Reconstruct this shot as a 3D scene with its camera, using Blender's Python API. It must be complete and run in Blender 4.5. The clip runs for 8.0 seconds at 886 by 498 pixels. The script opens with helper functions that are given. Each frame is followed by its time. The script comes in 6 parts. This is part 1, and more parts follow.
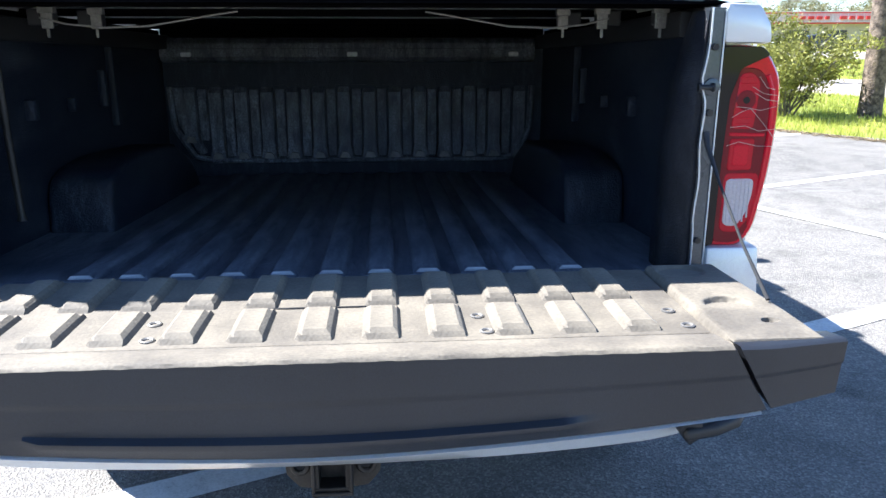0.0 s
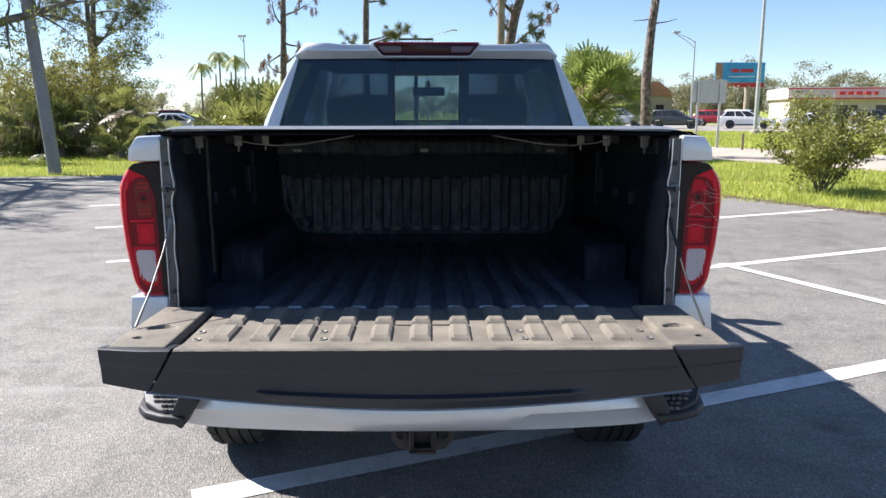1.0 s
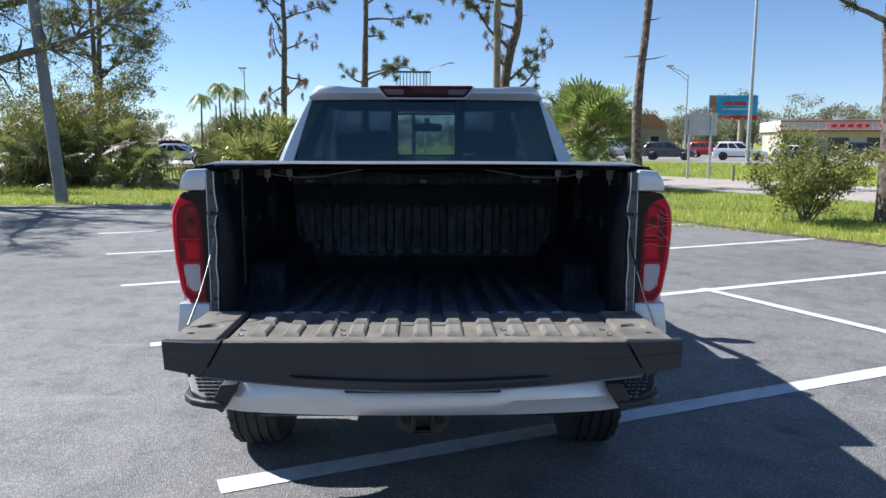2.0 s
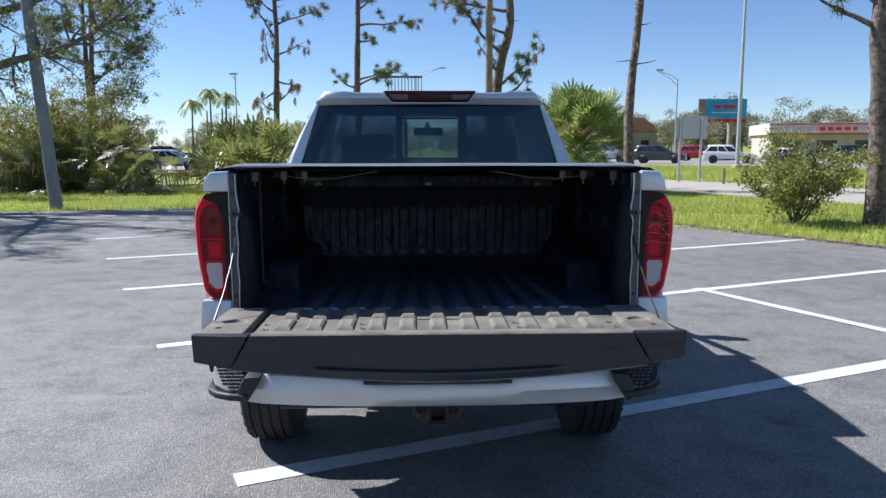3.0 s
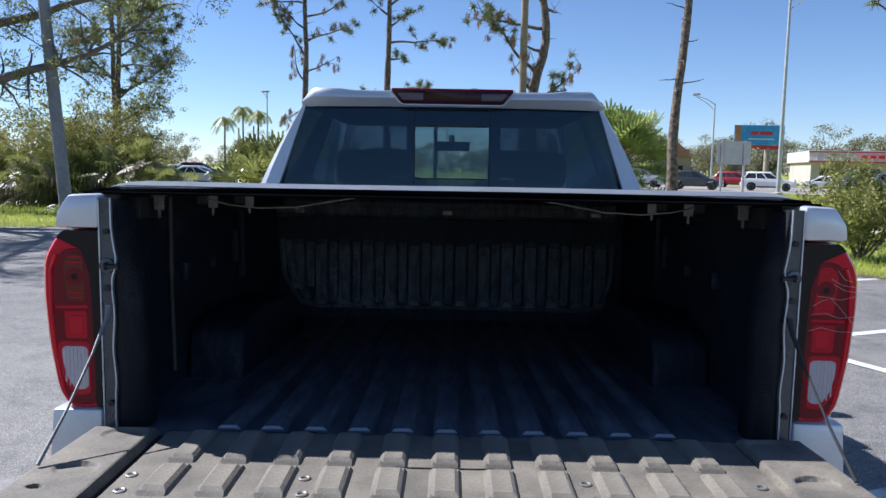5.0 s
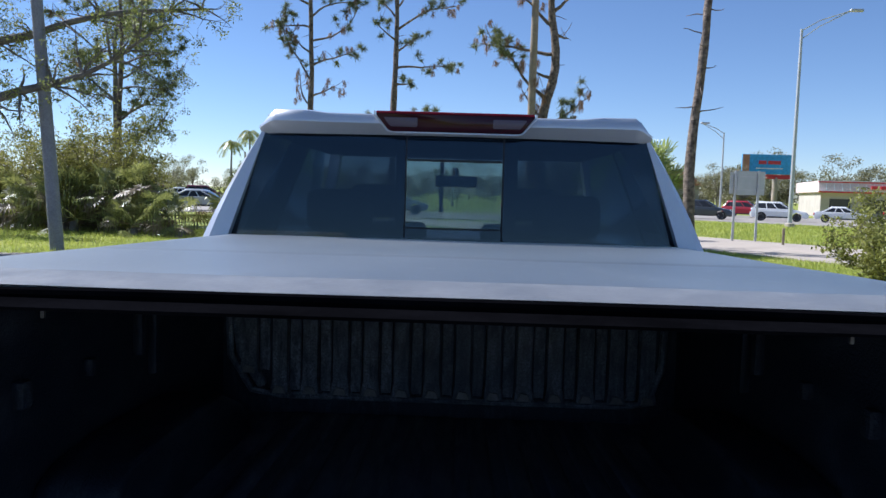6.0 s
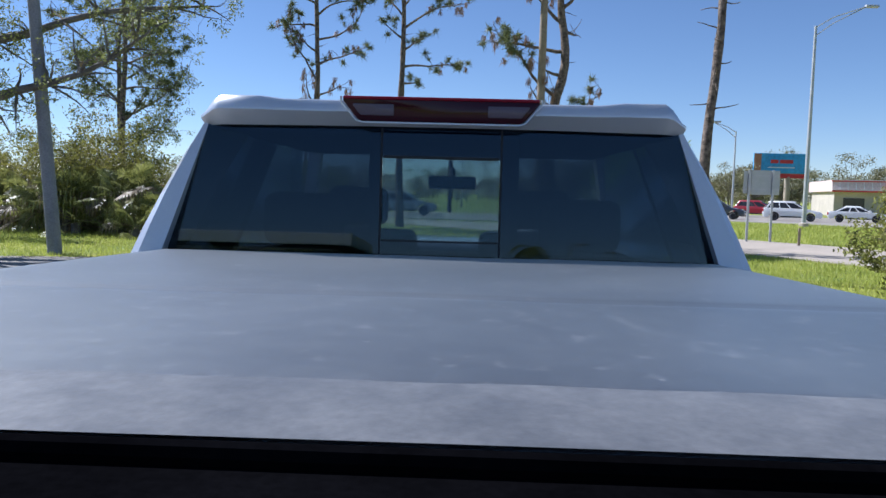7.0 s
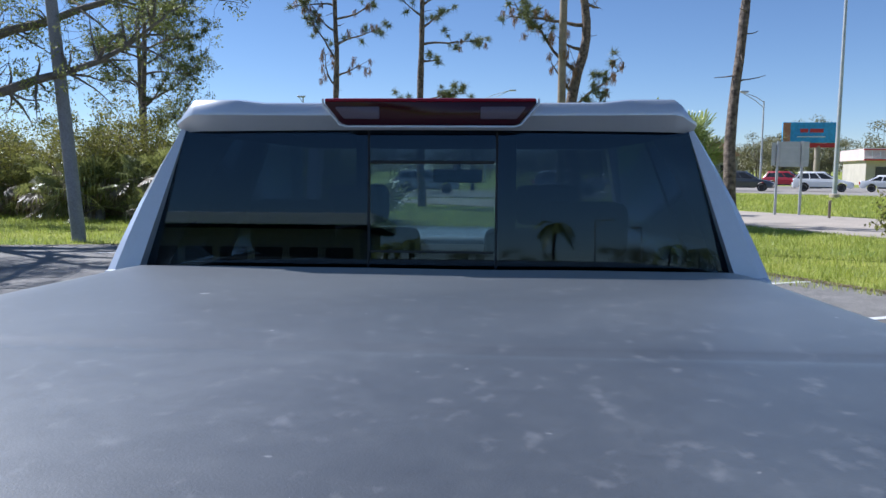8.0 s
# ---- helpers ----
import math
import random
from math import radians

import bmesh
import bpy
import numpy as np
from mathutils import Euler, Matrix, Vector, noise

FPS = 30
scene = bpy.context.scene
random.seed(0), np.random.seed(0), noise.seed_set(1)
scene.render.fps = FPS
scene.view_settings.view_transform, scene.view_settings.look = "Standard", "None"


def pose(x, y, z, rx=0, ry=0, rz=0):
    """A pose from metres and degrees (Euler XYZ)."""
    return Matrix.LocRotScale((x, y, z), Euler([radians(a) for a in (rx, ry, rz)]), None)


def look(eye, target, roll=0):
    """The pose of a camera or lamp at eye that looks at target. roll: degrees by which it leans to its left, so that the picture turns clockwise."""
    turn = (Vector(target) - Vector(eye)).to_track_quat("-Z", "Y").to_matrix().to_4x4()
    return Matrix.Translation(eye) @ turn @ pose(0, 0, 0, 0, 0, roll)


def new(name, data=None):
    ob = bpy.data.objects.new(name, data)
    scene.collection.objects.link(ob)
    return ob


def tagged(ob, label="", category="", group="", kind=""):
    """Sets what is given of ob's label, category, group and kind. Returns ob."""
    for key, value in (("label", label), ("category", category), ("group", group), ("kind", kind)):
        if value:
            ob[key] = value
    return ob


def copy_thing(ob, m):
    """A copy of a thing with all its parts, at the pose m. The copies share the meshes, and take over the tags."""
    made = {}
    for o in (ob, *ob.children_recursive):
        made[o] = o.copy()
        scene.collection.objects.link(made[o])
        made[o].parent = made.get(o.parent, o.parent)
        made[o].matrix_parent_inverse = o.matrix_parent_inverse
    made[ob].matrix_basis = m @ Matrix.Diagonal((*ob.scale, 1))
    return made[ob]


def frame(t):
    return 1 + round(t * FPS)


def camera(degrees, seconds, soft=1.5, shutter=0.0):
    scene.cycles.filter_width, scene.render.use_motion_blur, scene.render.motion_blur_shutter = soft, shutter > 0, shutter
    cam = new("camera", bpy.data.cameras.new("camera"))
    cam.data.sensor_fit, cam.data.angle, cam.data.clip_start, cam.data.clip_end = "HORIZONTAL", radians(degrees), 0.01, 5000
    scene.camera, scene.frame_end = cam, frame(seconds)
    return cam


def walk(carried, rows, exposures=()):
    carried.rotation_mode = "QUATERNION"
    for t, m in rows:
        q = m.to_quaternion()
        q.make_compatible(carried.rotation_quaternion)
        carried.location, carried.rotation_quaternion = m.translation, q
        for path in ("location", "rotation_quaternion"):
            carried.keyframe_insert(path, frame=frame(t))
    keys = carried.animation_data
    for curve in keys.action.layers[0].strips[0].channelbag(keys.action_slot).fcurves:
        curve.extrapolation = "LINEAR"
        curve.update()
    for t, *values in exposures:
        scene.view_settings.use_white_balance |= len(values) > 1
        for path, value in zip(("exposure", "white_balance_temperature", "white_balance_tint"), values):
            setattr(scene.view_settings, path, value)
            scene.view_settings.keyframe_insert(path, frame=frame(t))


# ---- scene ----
cam = camera(61.1, 8.0)
PATH = [
    (0, (0.12, -1.464, 1.449), (0.266, 0.455, 0.906), 0.0),
    (0.5, (0.043, -1.882, 1.54), (0.099, 0.069, 1.105), -0.2),
    (1, (0.033, -2.267, 1.589), (0.06, -0.3, 1.227), -0.0),
    (1.5, (0.053, -2.551, 1.617), (0.078, -0.575, 1.306), 0.2),
    (3, (-0.059, -2.86, 1.609), (-0.001, -0.879, 1.338), -0.1),
    (3.5, (-0.023, -2.735, 1.598), (0.025, -0.754, 1.328), 0.1),
    (4, (0.03, -2.468, 1.606), (0.056, -0.486, 1.342), 0.5),
    (4.5, (-0.012, -2.079, 1.594), (-0.012, -0.095, 1.346), 0.9),
    (5, (0.001, -1.648, 1.588), (-0.017, 0.341, 1.372), 1.0),
    (5.2, (0.024, -1.471, 1.607), (0.001, 0.519, 1.406), 1.1),
    (6.5, (0.012, -0.464, 1.675), (-0.027, 1.531, 1.537), 1.9),
    (7, (0.082, -0.269, 1.682), (0.022, 1.724, 1.532), 1.5),
    (7.5, (0.164, -0.209, 1.734), (0.078, 1.781, 1.549), 1.0),
    (8, (0.165, -0.117, 1.766), (0.04, 1.867, 1.554), 0.3),
]
EXPOSURES = [(0.0, 2.05, 5700, 11), (0.5, 1.66, 6000, 13), (1.0, 1.2, 6050, 14), (1.5, 0.9, 5600, 12), (3.0, 0.7, 5500, 13), (4.5, 0.76, 5500, 14), (6.5, 0.68, 5450, 15), (8.0, 0.54, 5400, 14)]
walk(cam, [(t, look(eye, target, roll)) for t, eye, target, roll in PATH], EXPOSURES)


# ---- light ----
world = bpy.data.worlds.new("sky")
scene.world = world
world.use_nodes = True
wn = world.node_tree
sky = wn.nodes.new("ShaderNodeTexSky")
sky.sky_type = "NISHITA"
sky.sun_disc = False
SUN_WAY = Vector((-0.91, 0.44, 1.0)).normalized()
sky.sun_elevation = math.asin(SUN_WAY.z)
sky.sun_rotation = math.atan2(SUN_WAY.x, SUN_WAY.y)
sky.altitude = 0
sky.air_density, sky.dust_density, sky.ozone_density = 0.78, 0.0, 2.0
wn.nodes["Background"].inputs[1].default_value = 0.070
wn.links.new(sky.outputs[0], wn.nodes["Background"].inputs[0])

sun_data = bpy.data.lights.new("sun", "SUN")
sun_data.energy = 5.0
sun_data.angle = radians(0.55)
sun_data.color = (1.0, 0.93, 0.83)
sun = new("sun", sun_data)
sun.matrix_world = look(SUN_WAY * 50, (0, 0, 0))


# ---- materials ----
def nodes_of(name):
    m = bpy.data.materials.new(name)
    m.use_nodes = True
    return m, m.node_tree.nodes, m.node_tree.links, m.node_tree.nodes["Principled BSDF"]


def noise_node(n, l, scale, detail=4.0, rough=0.6, coord="Object"):
    tc = n.new("ShaderNodeTexCoord")
    t = n.new("ShaderNodeTexNoise")
    t.inputs["Scale"].default_value = scale
    t.inputs["Detail"].default_value = detail
    t.inputs["Roughness"].default_value = rough
    l.new(tc.outputs[coord], t.inputs["Vector"])
    return t


def ramp(n, l, source, stops):
    r = n.new("ShaderNodeValToRGB")
    while len(r.color_ramp.elements) < len(stops):
        r.color_ramp.elements.new(0.5)
    for e, (p, c) in zip(r.color_ramp.elements, stops):
        e.position = p
        e.color = (*c, 1) if len(c) == 3 else c
    l.new(source, r.inputs[0])
    return r


def mixed(n, l, fac, a, b, blend="MIX"):
    m = n.new("ShaderNodeMix")
    m.data_type, m.blend_type = "RGBA", blend
    for value, socket in ((fac, m.inputs[0]), (a, m.inputs[6]), (b, m.inputs[7])):
        if isinstance(value, (int, float)):
            socket.default_value = value
        elif isinstance(value, tuple):
            socket.default_value = (*value, 1)
        else:
            l.new(value, socket)
    return m.outputs[2]


def surface(name, a, b, rough=0.5, spread=0.1, metal=0.0, big=2.0, fine=60.0, bump=0.0, depth=0.002, coat=0.0, spec=0.5, vary=0.0):
    """Two tones mixed at a large and a fine scale, with uneven gloss and fine relief."""
    m, n, l, p = nodes_of(name)
    t1, t2 = noise_node(n, l, big), noise_node(n, l, fine, 3.0)
    r = ramp(n, l, t1.outputs[0], ((0.35, (0, 0, 0)), (0.68, (1, 1, 1))))
    c = mixed(n, l, r.outputs[0], a, b)
    r2 = ramp(n, l, t2.outputs[0], ((0.3, (0.78, 0.78, 0.78)), (0.7, (1.15, 1.15, 1.15))))
    c = mixed(n, l, 1.0, c, r2.outputs[0], "MULTIPLY")
    if vary:
        oi = n.new("ShaderNodeObjectInfo")
        r3 = ramp(n, l, oi.outputs["Random"], ((0.0, (1 - vary,) * 3), (1.0, (1 + vary,) * 3)))
        c = mixed(n, l, 1.0, c, r3.outputs[0], "MULTIPLY")
    l.new(c, p.inputs["Base Color"])
    mr = n.new("ShaderNodeMapRange")
    mr.inputs[3].default_value, mr.inputs[4].default_value = max(rough - spread, 0.02), min(rough + spread, 1)
    l.new(t1.outputs[0], mr.inputs[0])
    l.new(mr.outputs[0], p.inputs["Roughness"])
    p.inputs["Metallic"].default_value = metal
    p.inputs["Coat Weight"].default_value = coat
    p.inputs["Coat Roughness"].default_value = 0.05
    p.inputs["Specular IOR Level"].default_value = spec
    if bump:
        bn = n.new("ShaderNodeBump")
        bn.inputs["Strength"].default_value, bn.inputs["Distance"].default_value = bump, depth
        l.new(t2.outputs[0], bn.inputs["Height"])
        l.new(bn.outputs[0], p.inputs["Normal"])
    return m


def leafy(name, a, b, clear=0.35, rough=0.5):
    """Leaves: two tones from leaf to leaf, letting some light through."""
    m, n, l, p = nodes_of(name)
    g = n.new("ShaderNodeNewGeometry")
    t = noise_node(n, l, 0.9, 2.0)
    s = n.new("ShaderNodeMath")
    s.operation = "MULTIPLY_ADD"
    s.inputs[1].default_value = 0.6
    l.new(g.outputs["Random Per Island"], s.inputs[0])
    l.new(t.outputs[0], s.inputs[2])
    r = ramp(n, l, s.outputs[0], ((0.3, a), (1.0, b)))
    l.new(r.outputs[0], p.inputs["Base Color"])
    p.inputs["Roughness"].default_value = rough
    tr = n.new("ShaderNodeBsdfTranslucent")
    l.new(r.outputs[0], tr.inputs[0])
    mx = n.new("ShaderNodeMixShader")
    mx.inputs[0].default_value = clear
    l.new(p.outputs[0], mx.inputs[1])
    l.new(tr.outputs[0], mx.inputs[2])
    l.new(mx.outputs[0], n["Material Output"].inputs[0])
    return m


def pane_glass(name, tint):
    """A thin pane: tinted see-through with a mirror gloss that grows at grazing angles."""
    m, n, l, p = nodes_of(name)
    n.remove(p)
    tp, gl, lw, mx = (n.new(k) for k in ("ShaderNodeBsdfTransparent", "ShaderNodeBsdfGlossy", "ShaderNodeLayerWeight", "ShaderNodeMixShader"))
    tp.inputs[0].default_value = (*tint, 1)
    gl.inputs["Roughness"].default_value = 0.01
    gl.inputs["Color"].default_value = (0.62, 0.82, 1.0, 1)
    lw.inputs[0].default_value = 0.5
    pw, ad = n.new("ShaderNodeMath"), n.new("ShaderNodeMath")
    pw.operation, pw.inputs[1].default_value = "POWER", 4.0
    ad.operation, ad.inputs[1].default_value, ad.inputs[2].default_value = "MULTIPLY_ADD", 0.9, 0.046
    l.new(lw.outputs["Facing"], pw.inputs[0])
    l.new(pw.outputs[0], ad.inputs[0])
    l.new(ad.outputs[0], mx.inputs[0])
    l.new(tp.outputs[0], mx.inputs[1])
    l.new(gl.outputs[0], mx.inputs[2])
    l.new(mx.outputs[0], n["Material Output"].inputs[0])
    return m


def lens_plastic(name, a, rough=0.12):
    m, n, l, p = nodes_of(name)
    t = noise_node(n, l, 220.0, 1.0)
    r = ramp(n, l, t.outputs[0], ((0.35, tuple(v * 0.88 for v in a)), (0.7, a)))
    l.new(r.outputs[0], p.inputs["Base Color"])
    p.inputs["Roughness"].default_value = rough
    p.inputs["Specular IOR Level"].default_value = 0.18
    p.inputs["Coat Weight"].default_value = 0.25
    p.inputs["Coat Roughness"].default_value = 0.03
    return m


def asphalt_material():
    m, n, l, p = nodes_of("asphalt")
    big, mid, fine = noise_node(n, l, 0.22, 5.0), noise_node(n, l, 2.6, 6.0, 0.7), noise_node(n, l, 95.0, 3.0, 0.75)
    tc = n.new("ShaderNodeTexCoord")
    vo = n.new("ShaderNodeTexVoronoi")
    vo.inputs["Scale"].default_value = 130.0
    l.new(tc.outputs["Object"], vo.inputs["Vector"])
    c = ramp(n, l, big.outputs[0], ((0.3, (0.185, 0.176, 0.162)), (0.7, (0.275, 0.26, 0.237)))).outputs[0]
    s = ramp(n, l, mid.outputs[0], ((0.33, (0.72, 0.72, 0.72)), (0.5, (1, 1, 1)), (0.75, (1.22, 1.2, 1.16)))).outputs[0]
    c = mixed(n, l, 1.0, c, s, "MULTIPLY")
    g = ramp(n, l, vo.outputs["Color"], ((0.2, (0.45, 0.45, 0.47)), (0.6, (1, 1, 1)), (0.95, (2.3, 2.25, 2.1)))).outputs[0]
    c = mixed(n, l, 0.5, c, g, "MULTIPLY")
    f = ramp(n, l, fine.outputs[0], ((0.3, (0.65, 0.65, 0.65)), (0.7, (1.3, 1.3, 1.3)))).outputs[0]
    c = mixed(n, l, 0.65, c, f, "MULTIPLY")
    spots = noise_node(n, l, 1.1, 3.0, 0.5)
    sp = ramp(n, l, spots.outputs[0], ((0.66, (1, 1, 1)), (0.74, (0.62, 0.61, 0.6)))).outputs[0]
    c = mixed(n, l, 1.0, c, sp, "MULTIPLY")
    mp, st = n.new("ShaderNodeMapping"), n.new("ShaderNodeTexNoise")
    mp.inputs["Scale"].default_value, mp.inputs["Rotation"].default_value = (0.5, 5.0, 1.0), (0, 0, 0.35)
    st.inputs["Scale"].default_value, st.inputs["Detail"].default_value = 1.0, 6.0
    l.new(tc.outputs["Object"], mp.inputs[0])
    l.new(mp.outputs[0], st.inputs["Vector"])
    sc = ramp(n, l, st.outputs[0], ((0.62, (0, 0, 0)), (0.76, (0.5, 0.5, 0.5)))).outputs[0]
    c = mixed(n, l, sc, c, (0.36, 0.345, 0.32))
    l.new(c, p.inputs["Base Color"])
    p.inputs["Roughness"].default_value = 0.75
    p.inputs["Specular IOR Level"].default_value = 0.4
    b = n.new("ShaderNodeBump")
    b.inputs["Strength"].default_value, b.inputs["Distance"].default_value = 0.9, 0.006
    l.new(vo.outputs["Distance"], b.inputs["Height"])
    b2 = n.new("ShaderNodeBump")
    b2.inputs["Strength"].default_value, b2.inputs["Distance"].default_value = 0.5, 0.01
    l.new(fine.outputs[0], b2.inputs["Height"])
    l.new(b.outputs[0], b2.inputs["Normal"])
    l.new(b2.outputs[0], p.inputs["Normal"])
    return m


def line_paint_material():
    m, n, l, p = nodes_of("line_paint")
    wear, fine = noise_node(n, l, 7.0, 8.0, 0.75), noise_node(n, l, 120.0, 2.0)
    c = ramp(n, l, wear.outputs[0], ((0.30, (0.2, 0.2, 0.2)), (0.40, (0.62, 0.62, 0.6)), (0.7, (0.78, 0.78, 0.76)))).outputs[0]
    f = ramp(n, l, fine.outputs[0], ((0.3, (0.8, 0.8, 0.8)), (0.6, (1, 1, 1)))).outputs[0]
    l.new(mixed(n, l, 1.0, c, f, "MULTIPLY"), p.inputs["Base Color"])
    p.inputs["Roughness"].default_value = 0.8
    b = n.new("ShaderNodeBump")
    b.inputs["Strength"].default_value, b.inputs["Distance"].default_value = 0.7, 0.004
    l.new(fine.outputs[0], b.inputs["Height"])
    l.new(b.outputs[0], p.inputs["Normal"])
    return m


def vinyl_material():
    """Sun-bleached black vinyl: cloudy fading, rubbed streaks and small pale scuffs."""
    m, n, l, p = nodes_of("weathered_vinyl")
    cloud, mid, fine = noise_node(n, l, 2.0, 3.0, 0.5), noise_node(n, l, 22.0, 8.0, 0.78), noise_node(n, l, 420.0, 2.0)
    c = ramp(n, l, cloud.outputs[0], ((0.3, (0.017, 0.0188, 0.0205)), (0.7, (0.060, 0.064, 0.065)))).outputs[0]
    r = ramp(n, l, mid.outputs[0], ((0.3, (0.74, 0.74, 0.75)), (0.52, (1, 1, 1)), (0.72, (1.5, 1.49, 1.47)))).outputs[0]
    c = mixed(n, l, 0.9, c, r, "MULTIPLY")
    tc, mp, st = n.new("ShaderNodeTexCoord"), n.new("ShaderNodeMapping"), n.new("ShaderNodeTexNoise")
    mp.inputs["Scale"].default_value = (38.0, 27.0, 1.0)
    mp.inputs["Rotation"].default_value = (0, 0, 0.6)
    st.inputs["Scale"].default_value, st.inputs["Detail"].default_value = 1.0, 5.0
    l.new(tc.outputs["Object"], mp.inputs[0])
    l.new(mp.outputs[0], st.inputs["Vector"])
    scuff = ramp(n, l, st.outputs[0], ((0.60, (0, 0, 0)), (0.78, (0.5, 0.5, 0.5)))).outputs[0]
    c = mixed(n, l, scuff, c, (0.19, 0.19, 0.19))
    dots = noise_node(n, l, 34.0, 1.0)
    d = ramp(n, l, dots.outputs[0], ((0.775, (0, 0, 0)), (0.83, (1, 1, 1)))).outputs[0]
    c = mixed(n, l, d, c, (0.42, 0.42, 0.42))
    l.new(c, p.inputs["Base Color"])
    mr = n.new("ShaderNodeMapRange")
    mr.inputs[3].default_value, mr.inputs[4].default_value = 0.42, 0.58
    p.inputs["Specular IOR Level"].default_value = 1.0
    p.inputs["Sheen Weight"].default_value = 0.34
    p.inputs["Coat Weight"].default_value = 0.8
    p.inputs["Coat Roughness"].default_value = 0.46
    p.inputs["Sheen Roughness"].default_value = 0.30
    p.inputs["Sheen Tint"].default_value = (0.90, 0.97, 1.0, 1)
    l.new(mid.outputs[0], mr.inputs[0])
    l.new(mr.outputs[0], p.inputs["Roughness"])
    b = n.new("ShaderNodeBump")
    b.inputs["Strength"].default_value, b.inputs["Distance"].default_value = 0.3, 0.001
    l.new(fine.outputs[0], b.inputs["Height"])
    l.new(b.outputs[0], p.inputs["Normal"])
    return m


def liner_material(name, dark, worn, start, grit=150.0):
    """Sprayed-on liner: glossy black grit, rubbed pale in patches and streaks along the bed."""
    m, n, l, p = nodes_of(name)
    tc, mp, st = n.new("ShaderNodeTexCoord"), n.new("ShaderNodeMapping"), n.new("ShaderNodeTexNoise")
    mp.inputs["Scale"].default_value = (30.0, 5.0, 9.0)
    st.inputs["Scale"].default_value, st.inputs["Detail"].default_value, st.inputs["Roughness"].default_value = 1.0, 7.0, 0.72
    l.new(tc.outputs["Object"], mp.inputs[0])
    l.new(mp.outputs[0], st.inputs["Vector"])
    fine, cloud = noise_node(n, l, grit, 3.0, 0.7), noise_node(n, l, 3.0, 3.0)
    rub = ramp(n, l, st.outputs[0], ((start, (0, 0, 0)), (start + 0.22, (1, 1, 1)))).outputs[0]
    patch = ramp(n, l, cloud.outputs[0], ((0.3, (0.25, 0.25, 0.25)), (0.65, (1, 1, 1)))).outputs[0]
    speck = ramp(n, l, fine.outputs[0], ((0.36, (0.15, 0.15, 0.15)), (0.62, (1, 1, 1)))).outputs[0]
    rub = mixed(n, l, 1.0, rub, patch, "MULTIPLY")
    rub = mixed(n, l, 1.0, rub, speck, "MULTIPLY")
    l.new(mixed(n, l, rub, dark, worn), p.inputs["Base Color"])
    mr = n.new("ShaderNodeMapRange")
    mr.inputs[3].default_value, mr.inputs[4].default_value = 0.26, 0.5
    l.new(fine.outputs[0], mr.inputs[0])
    l.new(mr.outputs[0], p.inputs["Roughness"])
    b = n.new("ShaderNodeBump")
    b.inputs["Strength"].default_value, b.inputs["Distance"].default_value = 0.9, 0.004
    l.new(fine.outputs[0], b.inputs["Height"])
    l.new(b.outputs[0], p.inputs["Normal"])
    return m


M_ASPHALT = asphalt_material()
M_LINE = line_paint_material()
M_GRASS = surface("lawn", (0.16, 0.22, 0.02), (0.40, 0.40, 0.06), 0.9, 0.05, big=0.5, fine=30.0, bump=1.0, depth=0.05)
M_BLADE = leafy("grass_blade", (0.27, 0.34, 0.04), (0.50, 0.53, 0.11), 0.45)
M_CONCRETE = surface("concrete", (0.38, 0.325, 0.26), (0.47, 0.405, 0.325), 0.85, 0.05, big=0.8, fine=40.0, bump=0.4)
M_ROAD = surface("road_asphalt", (0.27, 0.245, 0.21), (0.35, 0.315, 0.27), 0.85, 0.05, big=0.2, fine=20.0, bump=0.3)
M_WHITE = surface("silver_white_paint", (0.62, 0.64, 0.66), (0.67, 0.69, 0.71), 0.34, 0.03, metal=0.35, big=0.8, fine=900.0, coat=1.0)
# Jamb paint deepened to dark grey to hold the jamb's shade.
M_JAMB = surface("shade_darkened_jamb_paint", (0.040, 0.050, 0.064), (0.072, 0.085, 0.102), 0.28, 0.06, metal=0.5, big=5.0, fine=200.0, coat=0.5)
M_GREYLENS = lens_plastic("grey_clear_lens", (0.14, 0.11, 0.13), 0.2)
M_CRACK = lens_plastic("cracked_lens_edge", (0.50, 0.34, 0.32), 0.4)
M_BLACK = surface("black_trim_plastic", (0.016, 0.017, 0.019), (0.026, 0.027, 0.030), 0.55, 0.08, big=3.0, fine=300.0, bump=0.25, depth=0.001)
M_CAP = surface("grained_black_cap", (0.016, 0.019, 0.026), (0.025, 0.029, 0.037), 0.44, 0.06, big=2.5, fine=420.0, bump=0.3, depth=0.001)
M_DUSTY = surface("dusty_black_plastic", (0.112, 0.098, 0.077), (0.225, 0.197, 0.149), 0.75, 0.1, big=7.0, fine=160.0, bump=0.5, depth=0.002)
# Blue of the shaded bed is put into the liner's base tones.
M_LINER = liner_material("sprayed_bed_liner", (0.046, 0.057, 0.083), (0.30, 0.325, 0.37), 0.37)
M_VINYL = vinyl_material()
M_TREAD = surface("grey_tread_plastic", (0.09, 0.088, 0.085), (0.15, 0.146, 0.14), 0.6, 0.1, big=8.0, fine=120.0)
# Deeper copy of the liner: shade of walls and recesses in its colour.
M_LINERSHADE = liner_material("shade_darkened_liner", (0.014, 0.019, 0.032), (0.095, 0.108, 0.135), 0.48)
M_JAMBLINER = liner_material("black_textured_liner", (0.008, 0.009, 0.013), (0.045, 0.048, 0.056), 0.44, 200.0)
M_BULK = liner_material("scuffed_bed_liner", (0.040, 0.047, 0.064), (0.33, 0.35, 0.39), 0.37)
for liner, gloss in ((M_JAMBLINER, 0.22), (M_LINERSHADE, 0.32)):
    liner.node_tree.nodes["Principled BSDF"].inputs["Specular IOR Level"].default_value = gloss
